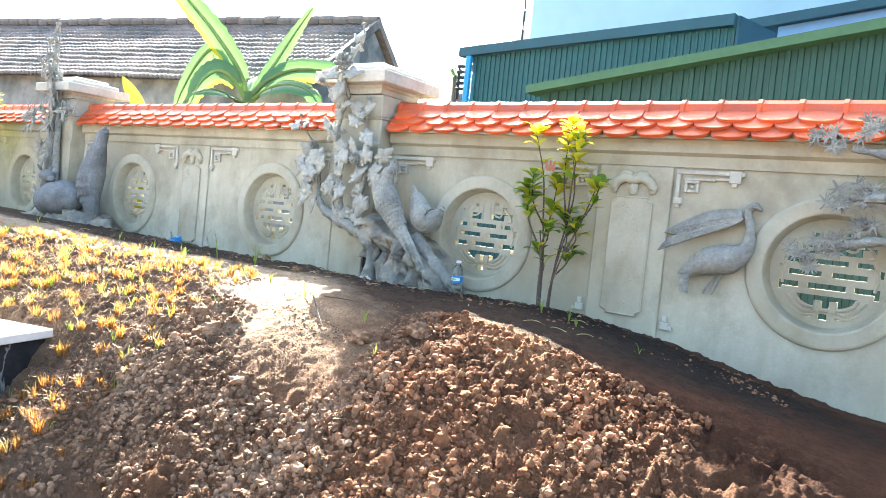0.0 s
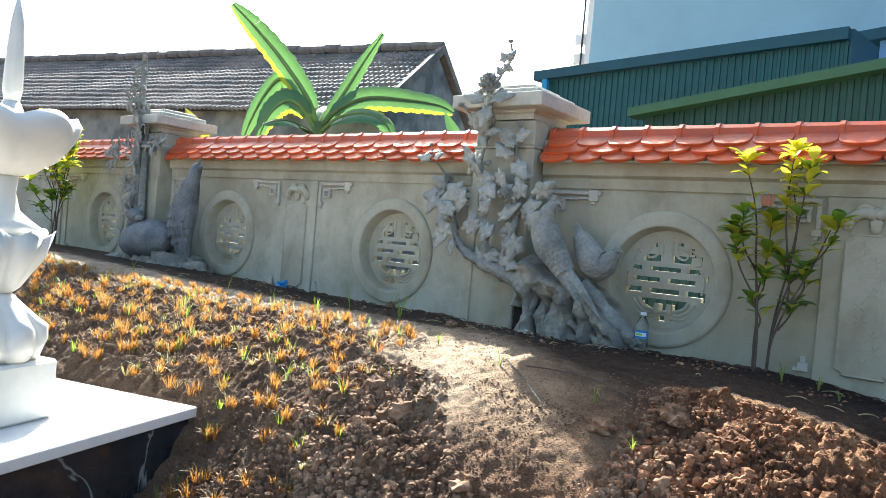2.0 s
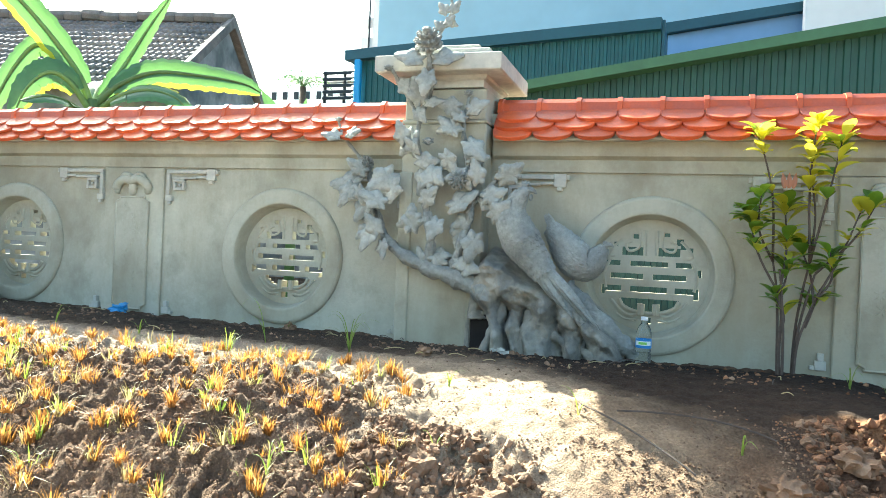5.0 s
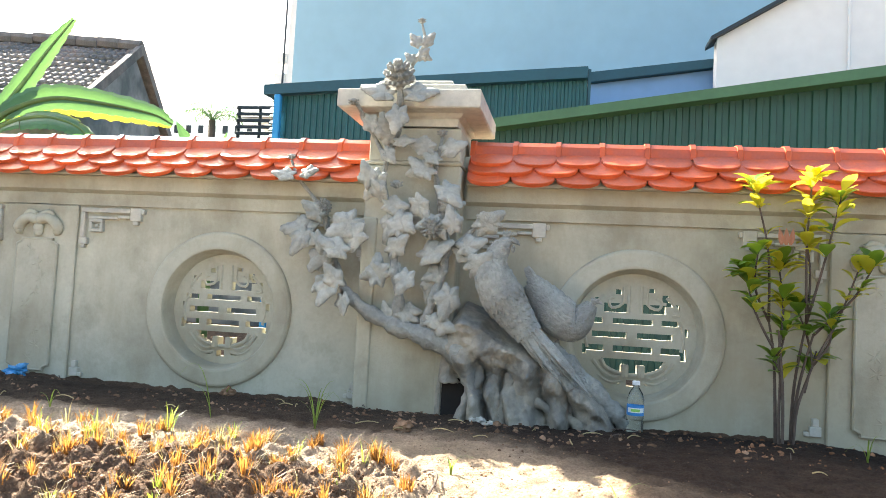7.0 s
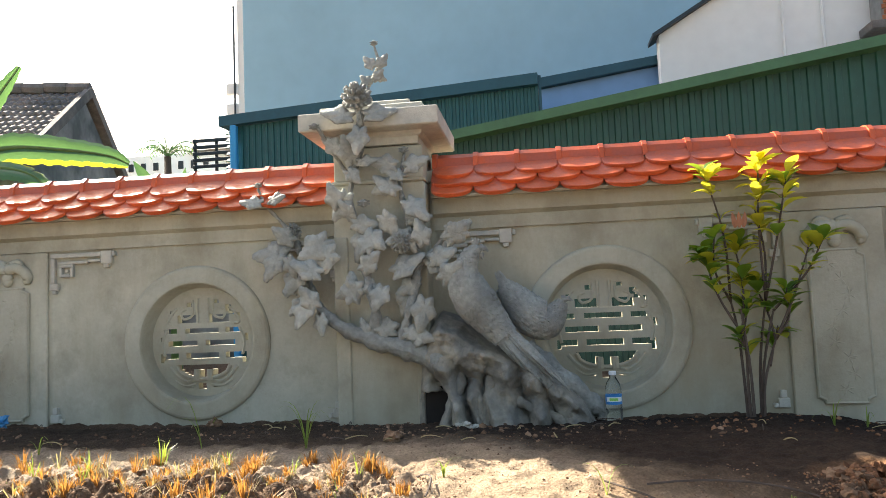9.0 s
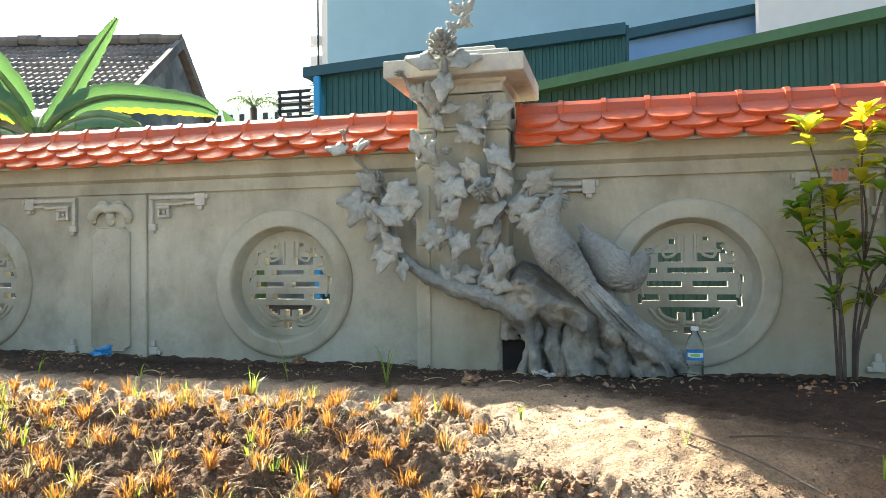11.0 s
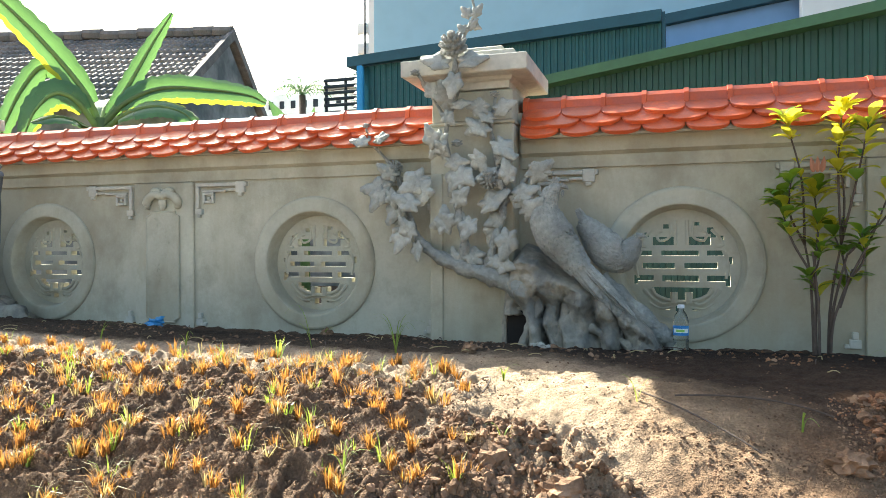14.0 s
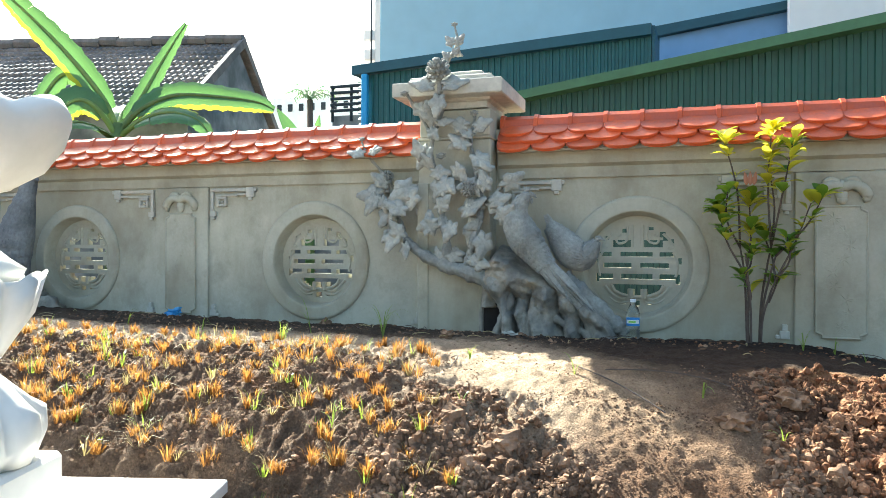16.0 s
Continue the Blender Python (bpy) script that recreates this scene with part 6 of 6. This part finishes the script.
def weed(x, y, n, h, seed, lean=0.9):
    rr = random.Random(seed)
    w = thing("weed", (x, y, float(ground_z(x, y))), "thin green weed growing in bare earth", "weed", "weeds")
    for k in range(n):
        a = rr.uniform(0, 6.28)
        d = Vector((math.cos(a), math.sin(a) * 0.6, 0))
        hh = h * rr.uniform(0.5, 1.1)
        path = curve((0, 0, -0.005), d * hh * 0.15 + Vector((0, 0, hh)), d * hh * lean * rr.uniform(0.5, 1.2) + Vector((0, 0, hh * rr.uniform(0.3, 0.9))), 7)
        side = Vector((-d.y, d.x, 0)).normalized() * 0.0024
        bm = bmesh.new()
        rows = [[bm.verts.new(p - side * (1 - i / 8)), bm.verts.new(p + side * (1 - i / 8))] for i, p in enumerate(path)]
        for a0, b0 in zip(rows, rows[1:]):
            bm.faces.new((a0[0], a0[1], b0[1], b0[0]))
        part("blade", bm, GREEN_GRASS, w)


for k, (x, y, n, h) in enumerate(((-0.42, -0.70, 2, 0.20), (-0.12, -0.72, 8, 0.15), (-0.62, -0.22, 2, 0.08), (0.28, -0.98, 5, 0.07), (0.62, -1.12, 4, 0.07), (1.28, -0.50, 5, 0.08), (1.38, -0.46, 4, 0.07), (-1.25, -0.72, 3, 0.11), (-0.86, -0.76, 3, 0.07),
                                  (0.95, -1.16, 4, 0.06), (1.12, -1.30, 3, 0.06), (1.45, -0.55, 4, 0.05), (0.35, -1.30, 4, 0.06), (0.05, -1.45, 5, 0.08), (-2.0, -0.80, 4, 0.08), (1.72, -0.62, 3, 0.06))):
    weed(x, y, n, h, 50 + k)


def clods():
    """Loose earth: many small irregular lumps on the dug ground, one object."""
    rr = np.random.RandomState(12)
    shapes = []
    for k in range(9):
        tmp = bmesh.new()
        bmesh.ops.create_icosphere(tmp, subdivisions=2 if k < 4 else 1, radius=1.0)
        tmp.verts.ensure_lookup_table()
        co = np.array([v.co * (1 + 0.85 * noise.noise(v.co * 1.9 + Vector((k * 5.1, 0, 0))) + 0.25 * noise.noise(v.co * 5.0 + Vector((k, 3, 0)))) for v in tmp.verts])
        tri = np.array([[v.index for v in f.verts] for f in tmp.faces])
        shapes.append((co, tri))
        tmp.free()
    heaps = {False: ([], [], [0]), True: ([], [], [0])}  # brown earth, and red clay to one side
    wanted = ((1.02, 2.05, -1.75, -0.96, 21000, 0.0022, 0.0120), (0.20, 1.2, -1.85, -1.22, 17000, 0.0022, 0.0115), (-1.9, 0.25, -1.85, -0.99, 16000, 0.0020, 0.0075), (-0.05, 1.3, -2.1, -1.6, 6000, 0.0025, 0.012),
              (0.05, 1.0, -1.25, -0.60, 1700, 0.0012, 0.0045), (-1.8, 2.2, -0.62, -0.17, 2200, 0.0015, 0.009), (1.0, 1.9, -1.6, -1.02, 40, 0.013, 0.027), (0.25, 0.9, -1.7, -1.35, 18, 0.013, 0.027))
    for x0, x1, y0, y1, n, lo, hi in wanted:
        xs, ys = rr.uniform(x0, x1, n), rr.uniform(y0, y1, n)
        zs = ground_z(xs, ys)
        thin = vnoise(xs * 6, ys * 6, 21) + rr.uniform(-0.35, 0.35, n)
        for x, y, z, keep in zip(xs, ys, zs, thin):
            r = lo + (hi - lo) * rr.uniform() ** 2.6
            if keep < 0.40 or (r > 0.0035 and 0.1 < x < 1.08 and -sand_edge(x) < y < -0.6):
                continue
            if y < -1.60 and x < -0.11 + 0.29 * (-1.636 - y):
                continue
            co, tri = shapes[rr.randint(0, 4) if r > 0.011 else rr.randint(4, 9)]
            a = rr.uniform(0, 6.28)
            c, s = np.cos(a), np.sin(a)
            p = co * r * rr.uniform(0.55, 1.5, 3)
            p = np.stack([p[:, 0] * c - p[:, 1] * s, p[:, 0] * s + p[:, 1] * c, p[:, 2]], 1) + (x, y, z - r * 0.05)
            verts, faces, count = heaps[bool(x + 0.25 * (y + 1.2) + rr.uniform(-0.12, 0.12) > 1.12)]
            verts.append(p)
            faces.append(tri + count[0])
            count[0] += len(p)
    for red, mat, label in ((False, CLOD, "loose dark brown clods of dug earth"), (True, RED_CLOD, "loose reddish clods of dug clay")):
        verts, faces, _ = heaps[red]
        me = bpy.data.meshes.new("earth_clods")
        me.from_pydata((np.concatenate(verts) * U).tolist(), [], np.concatenate(faces).tolist())
        me.materials.append(mat)
        tagged(new("earth_clods", me), label, "earth", kind="stuff")


clods()


def clod(x, y, r, seed, name="stone", label="reddish clod lying on the trodden earth", mat=None):
    bm = bmesh.new()
    lump(bm, (0, 0, 0), r, (1.2, 1.0, 0.8), 0.35, seed, 3)
    ob = part(name, bm, mat or CLOD, loc=(x, y, float(ground_z(x, y)) + r * 0.5))
    tagged(ob, label, name)


clod(0.10, -0.66, 0.020, 3)
clod(-0.62, -0.20, 0.022, 5)
clod(1.16, -1.14, 0.030, 7)
clod(1.02, -1.26, 0.030, 9)
clod(0.50, -1.42, 0.036, 11)


for k, (x, y, r) in enumerate(((0.27, -0.36, 0.012), (0.30, -0.38, 0.009), (0.245, -0.37, 0.008), (0.285, -0.40, 0.006))):
    clod(x, y, r, 30 + k, "plaster_crumb", "pale crumb of broken plaster by the stump", RELIEF)


def twigs():
    rr = random.Random(9)
    for k in range(46):
        x, y = rr.uniform(-2.2, 1.9), rr.uniform(-0.75, -0.2)
        ln, a = rr.uniform(0.02, 0.09), rr.uniform(0, 6.28)
        bm = bmesh.new()
        z = float(ground_z(x, y)) + 0.006
        d = Vector((math.cos(a), math.sin(a), 0)) * ln
        p0, p2 = Vector((0, 0, 0)), Vector((d.x, d.y, float(ground_z(x + d.x, y + d.y)) + 0.006 - z))
        tube(bm, curve(p0, (p0 + p2) / 2 + Vector((rr.uniform(-0.01, 0.01), rr.uniform(-0.01, 0.01), 0.012)), p2, 4), [0.0018, 0.0016, 0.0014, 0.0012, 0.0008], 5)
        ob = part("twig", bm, STRAW if k % 3 else BARK, loc=(x, y, z))
        tagged(ob, "dry twig lying on the earth", "twig", "fallen twigs")
    for pts in ([(0.62, -1.08, 0), (0.75, -1.20, 0.02), (0.86, -1.27, 0)], [(0.70, -1.10, 0), (0.90, -1.06, 0.02), (1.02, -1.10, 0)], [(0.22, -0.98, 0), (0.28, -1.03, 0.03), (0.26, -1.12, 0)]):
        bm = bmesh.new()
        ps = [Vector((x, y, float(ground_z(x, y)) + 0.008 + h)) for x, y, h in pts]
        tube(bm, curve(*ps, 7), 0.0022, 5)
        ob = part("twig", bm, BARK)
        tagged(ob, "thin bent twig on the trodden sand", "twig", "fallen twigs")


twigs()


def bottle():
    x, y = 0.725, -0.262
    z = float(ground_z(x, y)) - 0.004
    b = thing("water_bottle", (x, y, z), "clear plastic water bottle with a blue label standing by the wall", "bottle")
    H = 0.158
    prof = [(0.016, 0.002), (0.023, 0.0), (0.0255, 0.006), (0.0255, 0.040), (0.0240, 0.044), (0.0255, 0.048), (0.0250, 0.056), (0.0250, 0.088), (0.0255, 0.092), (0.0250, 0.104), (0.020, 0.122), (0.012, 0.136), (0.0095, 0.140), (0.0095, 0.146)]
    n = 28
    ring = lambda r, h: [(r * math.cos(2 * math.pi * k / n), r * math.sin(2 * math.pi * k / n), h) for k in range(n)]
    bm = bmesh.new()
    loft(bm, [ring(r, h) for r, h in prof])
    bmesh.ops.recalc_face_normals(bm, faces=bm.faces)
    body = part("body", bm, CLEAR, b, smooth=True)
    body.visible_shadow = False
    bm = bmesh.new()
    loft(bm, [ring(0.0257, 0.057), ring(0.0257, 0.087)], cap=False)
    label = part("label", bm, LABEL, b, "blue wrap label", smooth=True)
    bm = bmesh.new()
    arc = [math.radians(-150 + 10 * k) for k in range(13)]
    loft(bm, [[(0.0261 * math.cos(a), 0.0261 * math.sin(a), h) for a in arc] for h in (0.066, 0.080)], closed=False)
    part("print_band", bm, LABEL_LIGHT, label)
    bm = bmesh.new()
    arc = [math.radians(-125 + 10 * k) for k in range(7)]
    loft(bm, [[(0.0264 * math.cos(a), 0.0264 * math.sin(a), h) for a in arc] for h in (0.069, 0.077)], closed=False)
    part("print_mark", bm, LABEL_GREEN, label)
    bm = bmesh.new()
    loft(bm, [ring(r, h) for r, h in ((0.0105, 0.1462), (0.0115, 0.147), (0.0115, 0.156), (0.0105, H), (0.004, H))])
    bmesh.ops.recalc_face_normals(bm, faces=bm.faces)
    part("cap", bm, CAP, b, "white screw cap")


bottle()


def bag():
    bm = bmesh.new()
    lump(bm, (0, 0, 0), 0.028, (1.2, 0.9, 0.75), 0.7, 4, 3)
    ob = part("plastic_bag", bm, BLUE_PLASTIC, loc=(-1.41, -0.24, float(ground_z(-1.41, -0.24)) + 0.016))
    tagged(ob, "crumpled blue plastic bag at the wall foot", "bag")


bag()


def brick_pier():
    p = thing("brick_pier", (4.75, 6.05, 3.42), "orange brick stub on a dark slab above the lean-to", "chimney")
    bm = bmesh.new()
    box(bm, -0.35, 0.5, -0.2, 0.14, -0.10, 0.0, 0.01)
    part("slab", bm, OLD_TILE, p, "dark weathered slab")
    bm = bmesh.new()
    box(bm, -0.215, 0.365, -0.135, 0.125, 0.002, 0.80)
    part("mortar", bm, OLD_PLASTER, p)
    bm = bmesh.new()
    box(bm, -0.068, 0.068, -0.012, 0.012, -0.026, 0.026, 0.004)
    first = part("brick", bm, BRICK, p, loc=(-0.14, -0.140, 0.04))
    for r in range(12):
        for k in range(4):
            if r or k:
                x = -0.14 + 0.145 * k + (0.02 if r % 2 else 0)
                piece("brick", first.data, p, (x, -0.140, 0.04 + 0.064 * r))


brick_pier()
